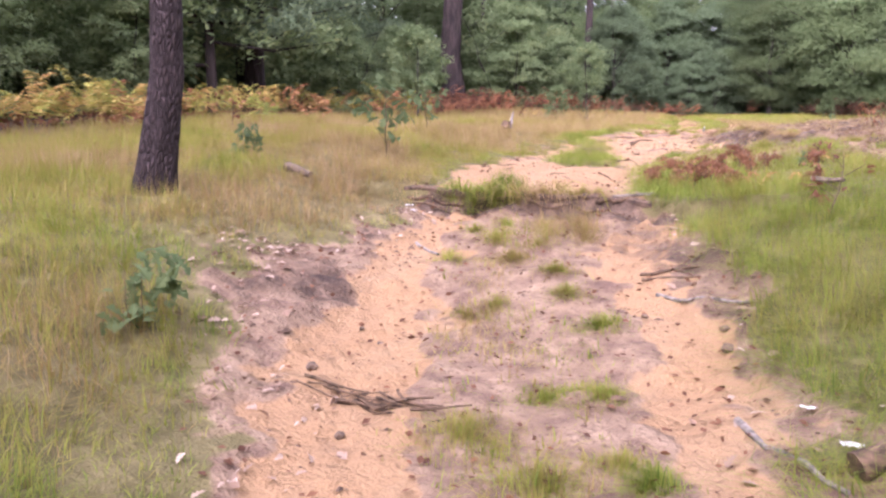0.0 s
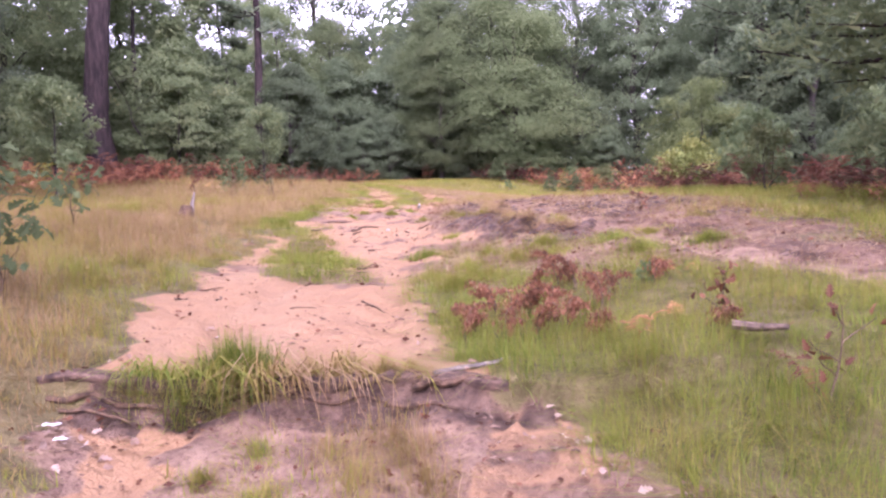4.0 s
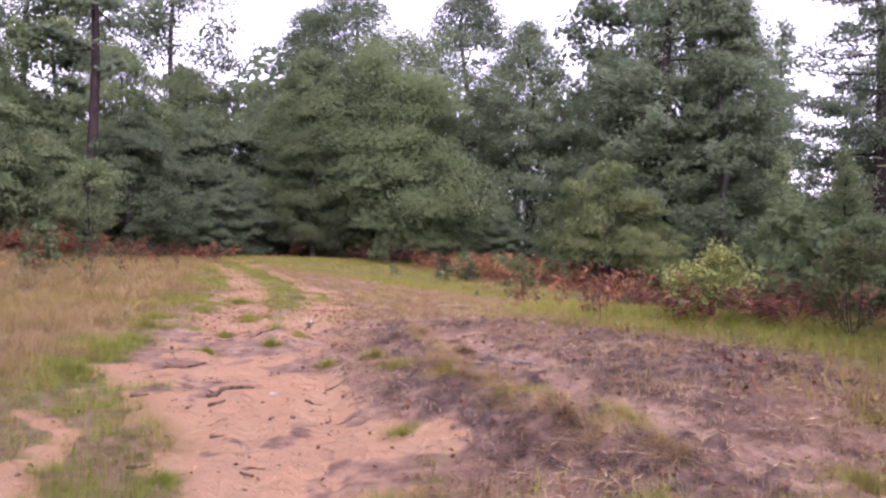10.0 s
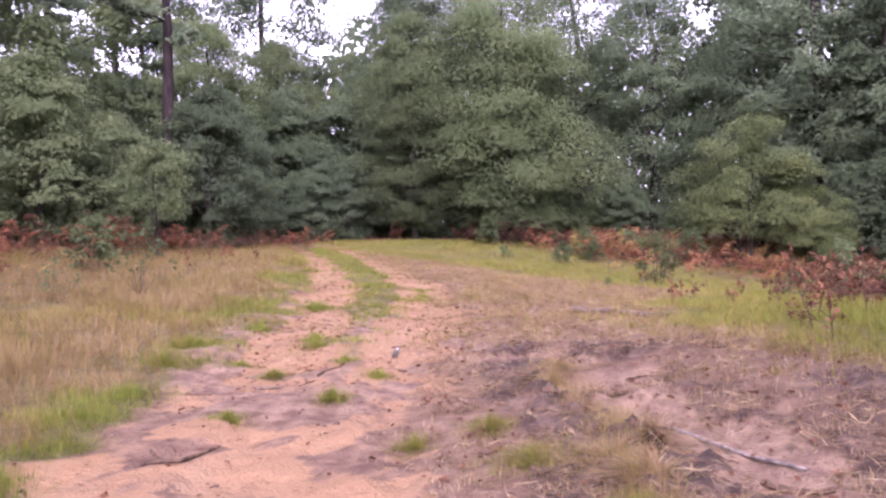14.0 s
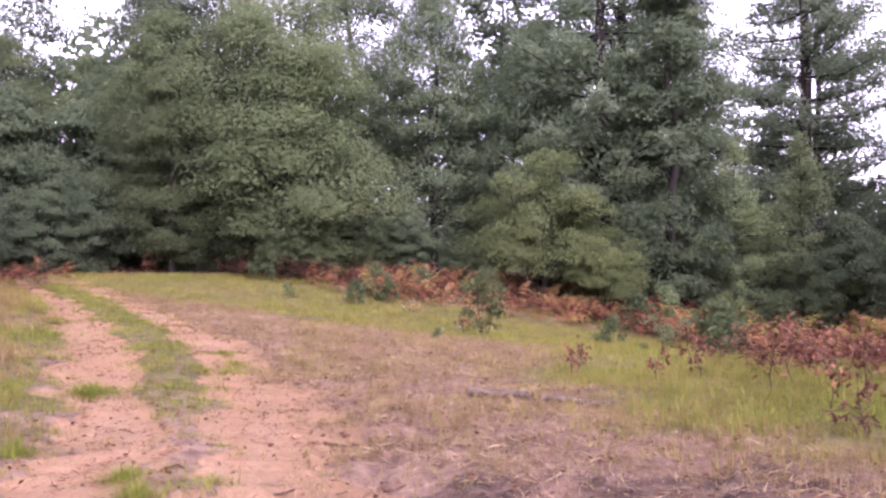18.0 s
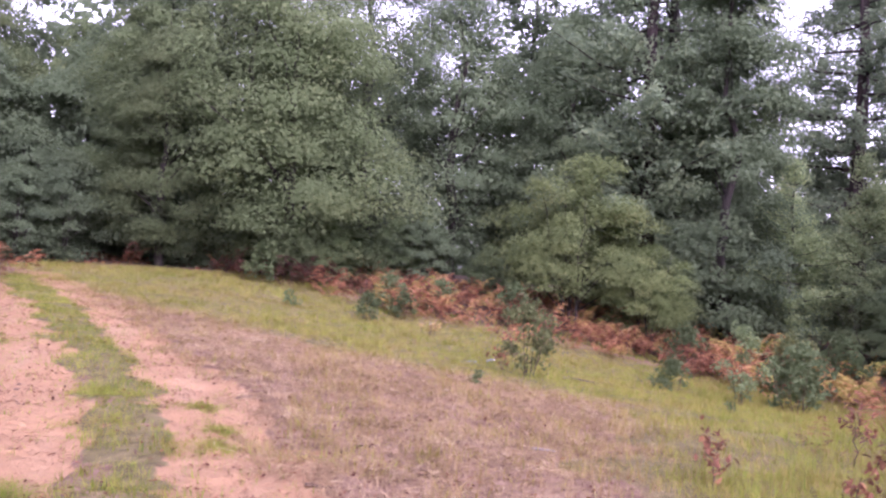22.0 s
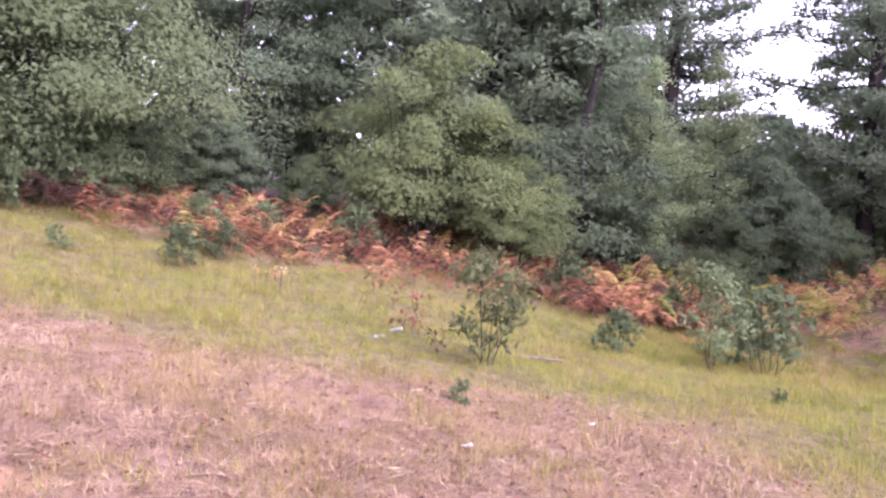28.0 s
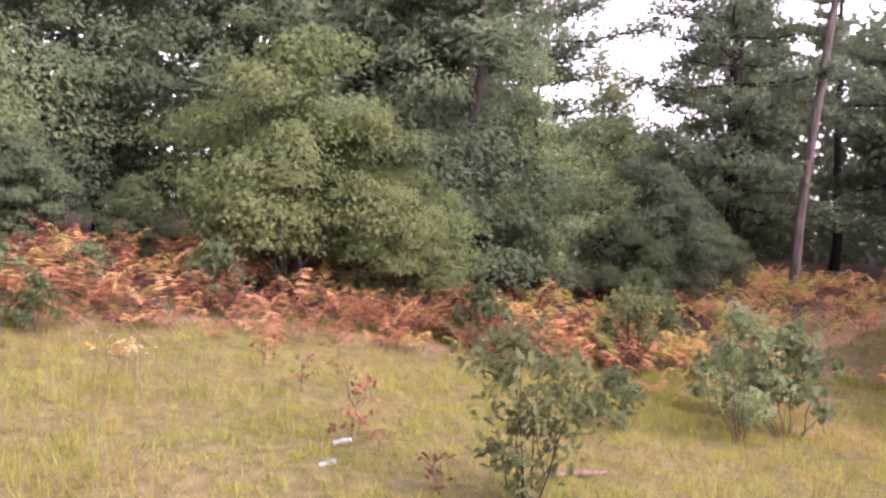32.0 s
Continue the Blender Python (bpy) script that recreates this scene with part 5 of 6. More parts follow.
place(thin_sapling, -2.5, 2.82, 1.0)
place(bush, 1.4, 28.3, 0.75)
place(yellow_bush, 3.0, 11.5, 0.68)
place(twiggy, -5.05, 16.8, 1.0)
place(small_oak, -6.6, 21.3, 0.92)
for o, px, py, ps in [(seedling, -0.84, -2.05, 1.0), (seedling, 1.36, 4.1, 0.42), (seedling, 1.6, 21.6, 0.5), (seedling, 5.0, 21.4, 0.5), (seedling, 0.0, 29.0, 1.0), (bush, 2.3, 29.2, 0.8),
                      (bush, 5.9, 24.4, 0.8), (bush, 7.65, 23.5, 1.5), (twiggy, -5.46, 15.4, 0.6), (small_oak, -6.5, 10.5, 0.8), (thin_sapling, -3.9, 6.2, 0.9),
                      (bush, 4.2, 12.2, 1.7), (sapling, 3.8, 10.2, 0.85), (bush, 2.2, 30.2, 1.1), (bush, 3.5, 30.8, 1.0), (bush, 8.5, 24.6, 1.2), (bush, -0.4, 32.4, 1.3),
                      (bush, 5.2, 30.6, 1.3), (bush, 8.6, 28.6, 1.3), (sapling, 10.2, 27.0, 1.2), (bush, 12.0, 27.8, 1.6), (bush, -6.56, 18.7, 1.15)]:
    again(o, px, py, ps, px * 3.1 + py)

# ---- bracken ----


def fronds(geo, x, y, length, tint, lift=1.0, rows=16):
    """Arching fern fronds rooted at x, y."""
    n = len(x)
    a, l = np.random.uniform(0, 2 * np.pi, n), length * np.random.uniform(0.7, 1.2, n)
    out = np.stack([np.cos(a), np.sin(a), 0 * a], -1)
    side = np.stack([-np.sin(a), np.cos(a), 0 * a], -1)
    p0 = np.stack([x, y, surface_z(x, y)], -1)
    rise = np.random.uniform(0.6, 1.25, n) * lift
    for k in range(rows):
        t = 0.3 + 0.7 * k / (rows - 1)
        on = p0 + out * (l * t * 0.75)[:, None] + np.array([0, 0, 1.0]) * (l * rise * (1.9 * t - 1.1 * t * t))[:, None]
        reach = l * 0.36 * (1.06 - (k / (rows - 1)) ** 0.9)
        for s in (-1, 1):
            way = side * s + out * 0.35 + np.array([0, 0, -0.18]) + np.random.normal(0, 0.14, (n, 3))
            way /= np.linalg.norm(way, axis=1)[:, None]
            geo.leaves(on + way * (reach * 0.5)[:, None], way, reach * 1.05, l * 0.042, np.clip(tint + np.random.normal(0, 0.04, n), 0, 1), 0.25)
    mid = p0 + out * (l * 0.3)[:, None] + np.array([0, 0, 1.0]) * (l * rise * 0.42)[:, None]
    geo.leaves((p0 + mid) / 2, mid - p0, np.linalg.norm(mid - p0, axis=1) * 1.1, 0.012, np.full(n, 0.2))


def bracken_bank(name, label, box, density, tint, depth, size=0.6, vary=0.2, keep=lambda x, y: 1.0):
    x, y = scatter(box, density)
    some = np.random.uniform(0, 1, len(x)) < keep(x, y)
    x, y = x[some], y[some]
    d = inside(CLEARING, x, y)
    ok = (d < 0.25 + 0.4 * np.random.normal(0, 1, len(x))) & (d > -depth * np.random.uniform(0.2, 1, len(x))) & (np.random.uniform(0, 1, len(x)) < 0.08 + 1.15 * smooth01(field(x, y, 1.5, 51), 0.3, 0.6))
    x, y = x[ok], y[ok]
    x, y = np.repeat(x, 3) + np.random.normal(0, 0.05, 3 * len(x)), np.repeat(y, 3) + np.random.normal(0, 0.05, 3 * len(y))
    g = Geo()
    fronds(g, x, y, size * (0.55 + 0.8 * field(x, y, 1.0, 57)), np.clip(tint(x, y) + np.repeat(np.random.normal(0, vary, len(x) // 3), 3) + np.random.normal(0, 0.06, len(x)), 0, 0.9))
    tagged(part(name, g, FERN), label, "fern", kind="stuff")


bracken_bank("bracken_bank", "orange and rust autumn bracken along the forest edge", (-4, 12, 26.5, 38), 10, lambda x, y: 0.24 + 0.42 * field(x, y, 1.1, 52) - 0.34 * smooth01(x, 2.0, 0.4), 7, keep=lambda x, y: 1 - 0.55 * smooth01(x, 1.2, -1.5) - 0.25 * smooth01(x, -1.5, -3))
bracken_bank("yellow_bracken", "orange, gold and red bracken by the lane", (9, 24, 18, 33), 9, lambda x, y: 0.46 + 0.6 * field(x, y, 2.0, 53), 5)
bracken_bank("brown_bracken", "withered dark brown bracken beside the clearing", (2.5, 13, 5, 23.5), 4.2, lambda x, y: -0.02 + 0.28 * field(x, y, 1.6, 54) + 0.16 * smooth01(y, 17, 21), 6.5, 0.46, 0.08)
bracken_bank("russet_bracken", "russet bracken under the trees beyond the meadow", (-13, -3.5, 13, 36), 7, lambda x, y: 0.12 + 0.24 * field(x, y, 2.0, 55), 4, vary=0.11, keep=lambda x, y: 1 - smooth01(y, 28, 31))
bracken_bank("golden_bracken", "golden, orange and green bracken beside the meadow", (-11, -5.5, -3, 13), 7, lambda x, y: 0.6 + 0.45 * field(x, y, 1.0, 56), 3)


def fern_plant(x, y, size, tint, n, label, name="bracken_fern"):
    root = tagged(new(name), label, "fern")
    for k in range(n):
        g = Geo()
        fronds(g, np.array([x]) + random.uniform(-0.06, 0.06), np.array([y]) + random.uniform(-0.06, 0.06), size, np.array([tint + random.uniform(-0.06, 0.06)]), 0.75, 14)
        part("frond", g, FERN, root)


for fx, fy, fs, ft, fn in [(1.49, 4.3, 0.22, 0.72, 2), (1.68, 4.25, 0.18, 0.7, 2), (1.15, 2.75, 0.24, 0.5, 3), (1.8, 1.7, 0.28, 0.2, 2), (1.4, 3.05, 0.26, 0.6, 2), (2.7, 11.2, 0.45, 0.15, 6), (3.2, 11.9, 0.5, 0.2, 6), (3.4, 10.9, 0.5, 0.18, 6),
                           (2.1, 13.0, 0.3, 0.12, 3), (3.0, 13.2, 0.35, 0.15, 3),
                           (2.6, 12.0, 0.4, 0.12, 4), (3.0, 24.5, 0.3, 0.2, 2), (2.6, 28.2, 0.3, 0.75, 2), (2.0, 8.3, 0.35, 0.1, 3), (5.0, 29.0, 0.5, 0.55, 4), (-5.6, 4.6, 0.5, 0.95, 4), (-5.3, 5.4, 0.5, 0.55, 4), (-7.1, 18.1, 0.4, 0.72, 4),
                           (3.39, 29.4, 0.42, 0.66, 4), (2.61, 27.9, 0.26, 0.7, 3), (2.2, 31.6, 0.4, 0.74, 4), (3.1, 29.9, 0.45, 0.4, 5), (3.8, 29.3, 0.5, 0.44, 5), (4.15, 28.8, 0.42, 0.32, 5), (4.55, 28.4, 0.45, 0.42, 4),
                           (7.4, 31.0, 0.5, 0.9, 5), (7.15, 30.2, 0.5, 0.88, 5), (7.25, 29.5, 0.5, 0.56, 5), (9.2, 29.6, 0.5, 0.78, 4), (8.8, 25.8, 0.35, 0.5, 3), (3.0, 30.7, 0.5, 0.55, 5), (5.3, 28.9, 0.5, 0.4, 5), (5.9, 28.7, 0.42, 0.33, 4), (6.6, 28.6, 0.5, 0.48, 5),
                           (8.2, 27.9, 0.45, 0.46, 5), (1.6, 30.2, 0.42, 0.5, 4), (0.9, 30.9, 0.42, 0.45, 4), (9.6, 26.9, 0.4, 0.5, 4)]:
    fern_plant(fx, fy, fs, ft, fn, "withered brown bracken fern standing in the grass" if ft < 0.3 else "orange-gold bracken fern in the grass")

# ---- logs, sticks, litter and small plants ----


def lying(name, label, pts, r, mat, category="stick", sides=7, lump=0.12, taper=0.6, lift=0.0, group=""):
    """A log or stick lying along points of the plan."""
    n = max(6, 3 * len(pts))
    p = np.array(pts, float)
    t = np.linspace(0, len(p) - 1, n)
    x, y = np.interp(t, range(len(p)), p[:, 0]), np.interp(t, range(len(p)), p[:, 1])
    loose = 0.25 if r < 0.024 else 0.06
    x, y = x + np.random.normal(0, r * loose, n), y + np.random.normal(0, r * loose, n)
    z = np.convolve(np.pad(surface_z(x, y), 1, "edge"), (0.3, 0.4, 0.3), "valid") + r * 0.7 + lift + np.random.normal(0, r * loose * 0.5, n)
    g = Geo()
    g.tube(np.stack([x, y, z], -1), r * np.linspace(1, taper, n), sides, 0.5, lump)
    return tagged(part(name, g, mat, smooth=r > 0.03), label, category, group)


np.random.seed(77)
LOG_WOOD = plain("old_log_wood", (0.05, 0.036, 0.026), (0.165, 0.122, 0.09), 22, 0.9, 0.02)
lying("fallen_log", "weathered grey-brown log at the edge of the grass", [(0.42, 15.62), (0.62, 15.5), (0.86, 15.28)], 0.048, LOG_WOOD, "log", 12, 0.03, 0.8)
lying("fallen_log", "weathered grey-brown log half sunk in the grass", [(0.9, 15.12), (1.1, 14.98), (1.34, 14.78)], 0.042, LOG_WOOD, "log", 12, 0.03, 0.7, -0.008)
lying("fallen_log", "short grey log lying in dry meadow grass", [(-2.62, 1.34), (-2.3, 1.24)], 0.045, LOG_WOOD, "log", 10, 0.06, lift=0.05)
lying("fallen_log", "grey log lying in the green bank grass", [(1.58, 2.5), (1.82, 2.38)], 0.026, LOG_WOOD, "log", 8, lift=0.07)
lying("fallen_log", "pale broken log among withered bracken", [(3.5, 14.2), (4.1, 14.5)], 0.045, LOG_WOOD, "log", 8, lift=0.1)
lying("fallen_log", "thin grey log beside the sapling", [(3.5, 23.35), (3.95, 23.2)], 0.026, LOG_WOOD, "log", 10, 0.06, lift=0.02)
lying("fallen_log", "dark rotten log end at the edge of the ruts", [(2.12, -1.85), (2.4, -1.6)], 0.05, DARK_WOOD, "log", 9)
STICKS_A = [
    ([(0.1, 2.09), (0.27, 2.16), (0.43, 2.24)], 0.017, GREY_WOOD), ([(0.98, 0.13), (1.26, -0.02), (1.55, -0.05)], 0.014, GREY_WOOD), ([(0.83, 0.37), (1.05, 0.42), (1.15, 0.5)], 0.01, DARK_WOOD),
    ([(1.68, -1.38), (1.85, -1.62), (2.1, -1.95)], 0.016, GREY_WOOD), ([(-0.92, 0.64), (-0.68, 0.56)], 0.014, GREY_WOOD),
    ([(0.78, 0.5), (1.12, 0.64)], 0.012, DARK_WOOD), ([(0.88, 0.62), (1.05, 0.52)], 0.01, DARK_WOOD),
    ([(-1.66, 8.88), (-1.58, 8.98), (-1.5, 9.0), (-1.36, 9.1)], 0.018, DARK_WOOD), ([(-1.6, 8.95), (-1.68, 9.02)], 0.012, DARK_WOOD),
    ([(-2.2, 9.8), (-2.02, 9.86), (-1.92, 10.15)], 0.013, DARK_WOOD), ([(-2.1, 9.84), (-2.22, 9.98)], 0.01, DARK_WOOD),
    ([(0.08, 10.8), (0.28, 10.72)], 0.022, DARK_WOOD), ([(0.55, 9.15), (0.78, 9.02)], 0.02, DARK_WOOD),
    ([(-0.95, 17.6), (-0.7, 17.52)], 0.016, DARK_WOOD),
]
STICKS_B = [
    ([(-0.95, 16.75), (-0.78, 16.66)], 0.014, DARK_WOOD), ([(-0.5, 17.7), (-0.36, 17.72)], 0.012, DARK_WOOD),
    ([(0.92, 17.84), (1.12, 17.78)], 0.013, GREY_WOOD), ([(-0.6, 17.4), (-0.5, 17.5)], 0.012, DARK_WOOD),
    ([(-0.95, 14.2), (-0.75, 14.1)], 0.014, DARK_WOOD), ([(-1.75, 11.9), (-1.6, 12.05)], 0.012, DARK_WOOD),
    ([(-0.3, 11.2), (-0.1, 11.1)], 0.013, DARK_WOOD), ([(0.35, 9.95), (0.75, 9.2)], 0.012, GREY_WOOD),
    ([(-0.55, 9.9), (-0.4, 10.05)], 0.014, DARK_WOOD), ([(-2.15, 8.75), (-2.05, 8.8)], 0.014, DARK_WOOD),
    ([(-1.62, 8.7), (-1.5, 8.68)], 0.014, DARK_WOOD), ([(-0.85, 9.2), (-0.72, 9.28)], 0.009, DARK_WOOD), ([(-0.1, 6.4), (-0.3, 6.5)], 0.01, DARK_WOOD),
]
for pts, r, m in STICKS_A + STICKS_B:
    lying("stick", "grey weathered stick lying on the ground" if m is GREY_WOOD else "dark wet stick lying on the ground", pts, r, m, group="sticks on the track")
for k in range(70):
    cy = random.uniform(3.2, 19)
    cx = random.uniform(float(np.interp(cy, LEFT_Y, LEFT_X)) + 0.1, 1.2 if cy > 9 else float(np.interp(cy, RIGHT_Y, RIGHT_X)) + 0.1)
    a, h = random.gauss(0.2, 0.7), random.uniform(0.03, 0.1)
    lying("stick", "short dark bit of wood on the sand", [(cx - h * math.cos(a), cy - h * math.sin(a)), (cx + random.uniform(-0.02, 0.02), cy + random.uniform(-0.02, 0.02)), (cx + h * math.cos(a), cy + h * math.sin(a))], random.uniform(0.005, 0.011), DARK_WOOD, "stick", 5, 0.2, 0.5, group="sticks on the track")
for k in range(26):
    cx, cy, a = random.gauss(0.28, 0.16), random.gauss(-1.78, 0.06), random.gauss(0.1, 0.45)
    h = random.uniform(0.05, 0.16)
    lying("stick", "dark twig in washed-up debris across the rut", [(cx - h * math.cos(a), cy - h * math.sin(a)), (cx + h * math.cos(a), cy + h * math.sin(a))], random.uniform(0.004, 0.009), DARK_WOOD, "twig", 5, lift=random.uniform(0, 0.03), group="debris across the rut")
for pts, r in [([(-1.6, 1.7), (-1.42, 1.74), (-1.25, 1.76), (-1.1, 1.78)], 0.016), ([(0.02, 1.93), (0.12, 1.97), (0.25, 2.0), (0.4, 2.04)], 0.02), ([(-0.55, 1.86), (-0.3, 1.88), (-0.1, 1.9)], 0.009), ([(-1.5, 1.62), (-1.32, 1.66), (-1.2, 1.68)], 0.01), ([(-0.1, 1.86), (0.1, 1.9), (0.24, 1.92)], 0.011)]:
    lying("tree_root", "dark bare root along the washed-out ledge", pts, r, DARK_WOOD, "root", 7, 0.15, 0.7, 0.012)


def soil_ledge():
    """The washed-out edge of the upper sand: a torn face of dark soil under a crumbling lip."""
    n, rings = 90, 7
    x = np.linspace(-1.66, 0.46, n)
    lip = ledge_y(x) + 0.05 * (field(x, 0 * x, 0.5, 91) - 0.5) + 0.02 * (field(x, 0 * x, 0.12, 92) - 0.5)
    end = smooth01(x, -1.66, -1.5) * smooth01(x, 0.46, 0.3)
    top, foot = surface_z(x, lip + 0.1) + 0.008, surface_z(x, lip - 0.12)
    v = []
    for k in range(rings):
        q = k / (rings - 1)
        out = (0.09, -0.015, -0.035, 0.0, 0.02, 0.0, -0.1)[k]
        up = (0.0, 0.004, -0.1, -0.4, -0.65, -0.95, -1.15)[k]
        rough = 0.03 * (field(x, q * 0.5 + 0 * x, 0.16, 93) - 0.5) * (k > 0)
        v.append(np.stack([x, lip + out + rough, top + up * np.maximum(top - foot, 0.02) - 0.03 * (1 - end)], -1))
    i, j = np.meshgrid(np.arange(rings - 1), np.arange(n - 1), indexing="ij")
    k = i * n + j
    g = Geo()
    g.add(np.concatenate(v), np.stack([k, k + n, k + n + 1, k + 1], -1).reshape(-1, 4), 0.5)
    tagged(part("soil_ledge", g, DARK_SOIL, smooth=True), "torn dark soil edge across the sandy track", "bank", kind="structure")


DARK_SOIL = plain("dark_torn_soil", (0.045, 0.03, 0.023), (0.15, 0.098, 0.07), 22, 0.9, 0.02)
soil_ledge()


def stump():
    root = tagged(new("tree_stump"), "low dark rotten stump with a pale splinter in dry grass", "stump")
    g = Geo()
    z = gz(-3.78, 8.75)
    g.tube([(-3.78, 8.75, z - 0.1), (-3.78, 8.75, z + 0.06), (-3.77, 8.76, z + 0.16)], [0.1, 0.085, 0.06], 11, 0.5, 0.2)
    part("stub", g, DARK_WOOD, root)
    g = Geo()
    z = gz(-3.84, 9.1)
    g.tube([(-3.84, 9.1, z - 0.05), (-3.83, 9.1, z + 0.15), (-3.79, 9.1, z + 0.3)], [0.03, 0.026, 0.012], 7, 0.5, 0.15)
    part("splinter", g, GREY_WOOD, root, "pale bare splinter")


stump()
STONE = plain("pale_stone", (0.3, 0.235, 0.19), (0.52, 0.44, 0.37), 25, 0.7, 0.006)
DARK_STONE = plain("dark_stone", (0.07, 0.048, 0.036), (0.17, 0.115, 0.08), 25, 0.8, 0.006)
WHITE = plain("white_plastic", (0.45, 0.45, 0.46), (0.6, 0.6, 0.61), 12, 0.35, 0.002)
PAPER = plain("white_paper", (0.42, 0.4, 0.39), (0.6, 0.58, 0.57), 30, 0.85, 0.003)
CLEAR = plain("cloudy_plastic", (0.1, 0.11, 0.1), (0.26, 0.27, 0.26), 9, 0.2, 0.004)


def pebble(name, label, x, y, size, mat, category="stone", flat=0.7):
    me = bpy.data.meshes.new(name)
    bm = bmesh.new()
    bmesh.ops.create_icosphere(bm, subdivisions=2, radius=size)
    for v in bm.verts:
        v.co *= 1 + 0.35 * (noise.noise(v.co / size * 1.3 + Vector((x * 9, y * 7, 0))))
        v.co.z *= flat
    bm.to_mesh(me)
    bm.free()
    me.materials.append(mat)
    ob = new(name, me)
    ob.location = (x, y, gz(x, y) + size * flat * 0.55)
    return tagged(ob, label, category)


pebble("stone", "pale whitish stone on the orange sand", -1.21, 8.96, 0.03, STONE, "stone", 0.5)
for px, py, ps in [(-0.38, 12.45, 0.035), (-0.2, -1.6, 0.03), (0.3, -2.1, 0.022), (-0.2, -1.0, 0.018), (-0.35, -0.95, 0.016), (1.0, -0.2, 0.02), (1.5, -0.55, 0.035), (1.45, -0.35, 0.025), (-0.7, 8.9, 0.02), (-1.0, 8.3, 0.02), (-0.05, 3.6, 0.02), (0.2, 3.2, 0.03)]:
    pebble("stone", "small dark stone or clod on the sand", px, py, ps, DARK_STONE)


def bottle(x, y, length, r, turn, tilt, mat, label, crushed=0.0):
    """A small bottle: body with shoulder and neck, and a cap."""
    root = tagged(new("plastic_bottle"), label, "bottle")
    prof = [(0.0, 0.5), (0.02, 0.95), (0.1, 1.0), (0.3, 0.96 - crushed), (0.45, 1.0 - crushed * 0.4), (0.66, 1.0), (0.78, 0.75), (0.87, 0.4), (0.9, 0.36)]
    g = Geo()
    g.tube([(0, 0, k * length) for k, _ in prof], [w * r for _, w in prof], 14, 0.5, 0.04 + crushed * 0.3)
    body = part("body", g, mat, root, smooth=True)
    g = Geo()
    g.tube([(0, 0, length * k) for k in (0.9, 0.92, 0.99, 1.0)], [r * 0.4, r * 0.46, r * 0.46, r * 0.38], 12)
    part("cap", g, WHITE, body, "white screw cap")
    root.matrix_basis = Matrix.LocRotScale((x, y, gz(x, y) + r * (1 if tilt > 1 else 0.1) - 0.004), Euler((tilt, 0, turn)), None)


bottle(-1.27, 12.56, 0.13, 0.022, 0.4, 0.9, CLEAR, "small whitish plastic bottle leaning on the sandy track")
bottle(2.45, 24.35, 0.19, 0.028, -1.35, 1.5, CLEAR, "crushed clear plastic bottle lying in the grass", 0.25)
bottle(2.75, 24.75, 0.14, 0.028, 0.9, 1.35, CLEAR, "clear plastic bottle lying beside another in the grass", 0.2)


def paper(x, y, size):
    g = Geo()
    u, v = np.meshgrid(np.linspace(-1, 1, 7), np.linspace(-1, 1, 6))
    z = 0.03 + 0.25 * size * np.random.uniform(0, 1, u.shape)
    pts = np.stack([x + u * size * (1 + 0.2 * v), y + v * size * 0.6, gz(x, y) + z], -1).reshape(-1, 3)
    i, j = np.meshgrid(range(5), range(6), indexing="ij")
    k = i * 7 + j
    g.add(pts, np.stack([k, k + 1, k + 8, k + 7], -1).reshape(-1, 4), 0.5)
    tagged(part("scrap_of_paper", g, PAPER), "crumpled white scrap on the dry grass", "litter")


for px, py, ps in [(0.94, 20.5, 0.035), (2.2, 20.8, 0.035), (1.93, -1.32, 0.028), (-1.42, 1.42, 0.035), (-1.32, 1.32, 0.03), (2.1, -1.65, 0.035)]:
    paper(px, py, ps)


def withered_plant(x, y, h, n, mat=BROWN_LEAF, label="withered dark brown seedling standing in the grass", size=0.068):
    root = tagged(new("withered_plant"), label, "plant")
    g, c = Geo(), Geo()
    z = gz(x, y)
    top = np.array([x + random.uniform(-0.15, 0.15) * h, y + random.uniform(-0.15, 0.15) * h, z + h])
    axis = limb((x, y, z - 0.03), top, 7, 0, 0.1)
    g.tube(axis, 0.006 * np.linspace(1.2, 0.5, 7), 5)
    for k in range(4):
        p = axis[2 + k % 5]
        q = p + np.array([random.uniform(-0.4, 0.4), random.uniform(-0.4, 0.4), 0.25]) * h
        g.tube(limb(p, q, 4), 0.004 * np.linspace(1, 0.5, 4), 4)
        m = n // 5
        c.lobed(q + np.random.normal(0, 0.06 * h + 0.015, (m, 3)), unit(m) + (0, 0, -0.6), size * np.random.uniform(0.7, 1.2, m), size * 0.6, np.random.uniform(0, 1, m))
    m = n // 4
    t = np.random.randint(2, 7, m)
    c.lobed(axis[t] + np.random.normal(0, 0.07 * h + 0.01, (m, 3)), unit(m) + (0, 0, -0.6), size * np.random.uniform(0.7, 1.2, m), size * 0.6, np.random.uniform(0, 1, m))
    part("stem", g, STEM, root)
    part("leaves", c, mat, root)


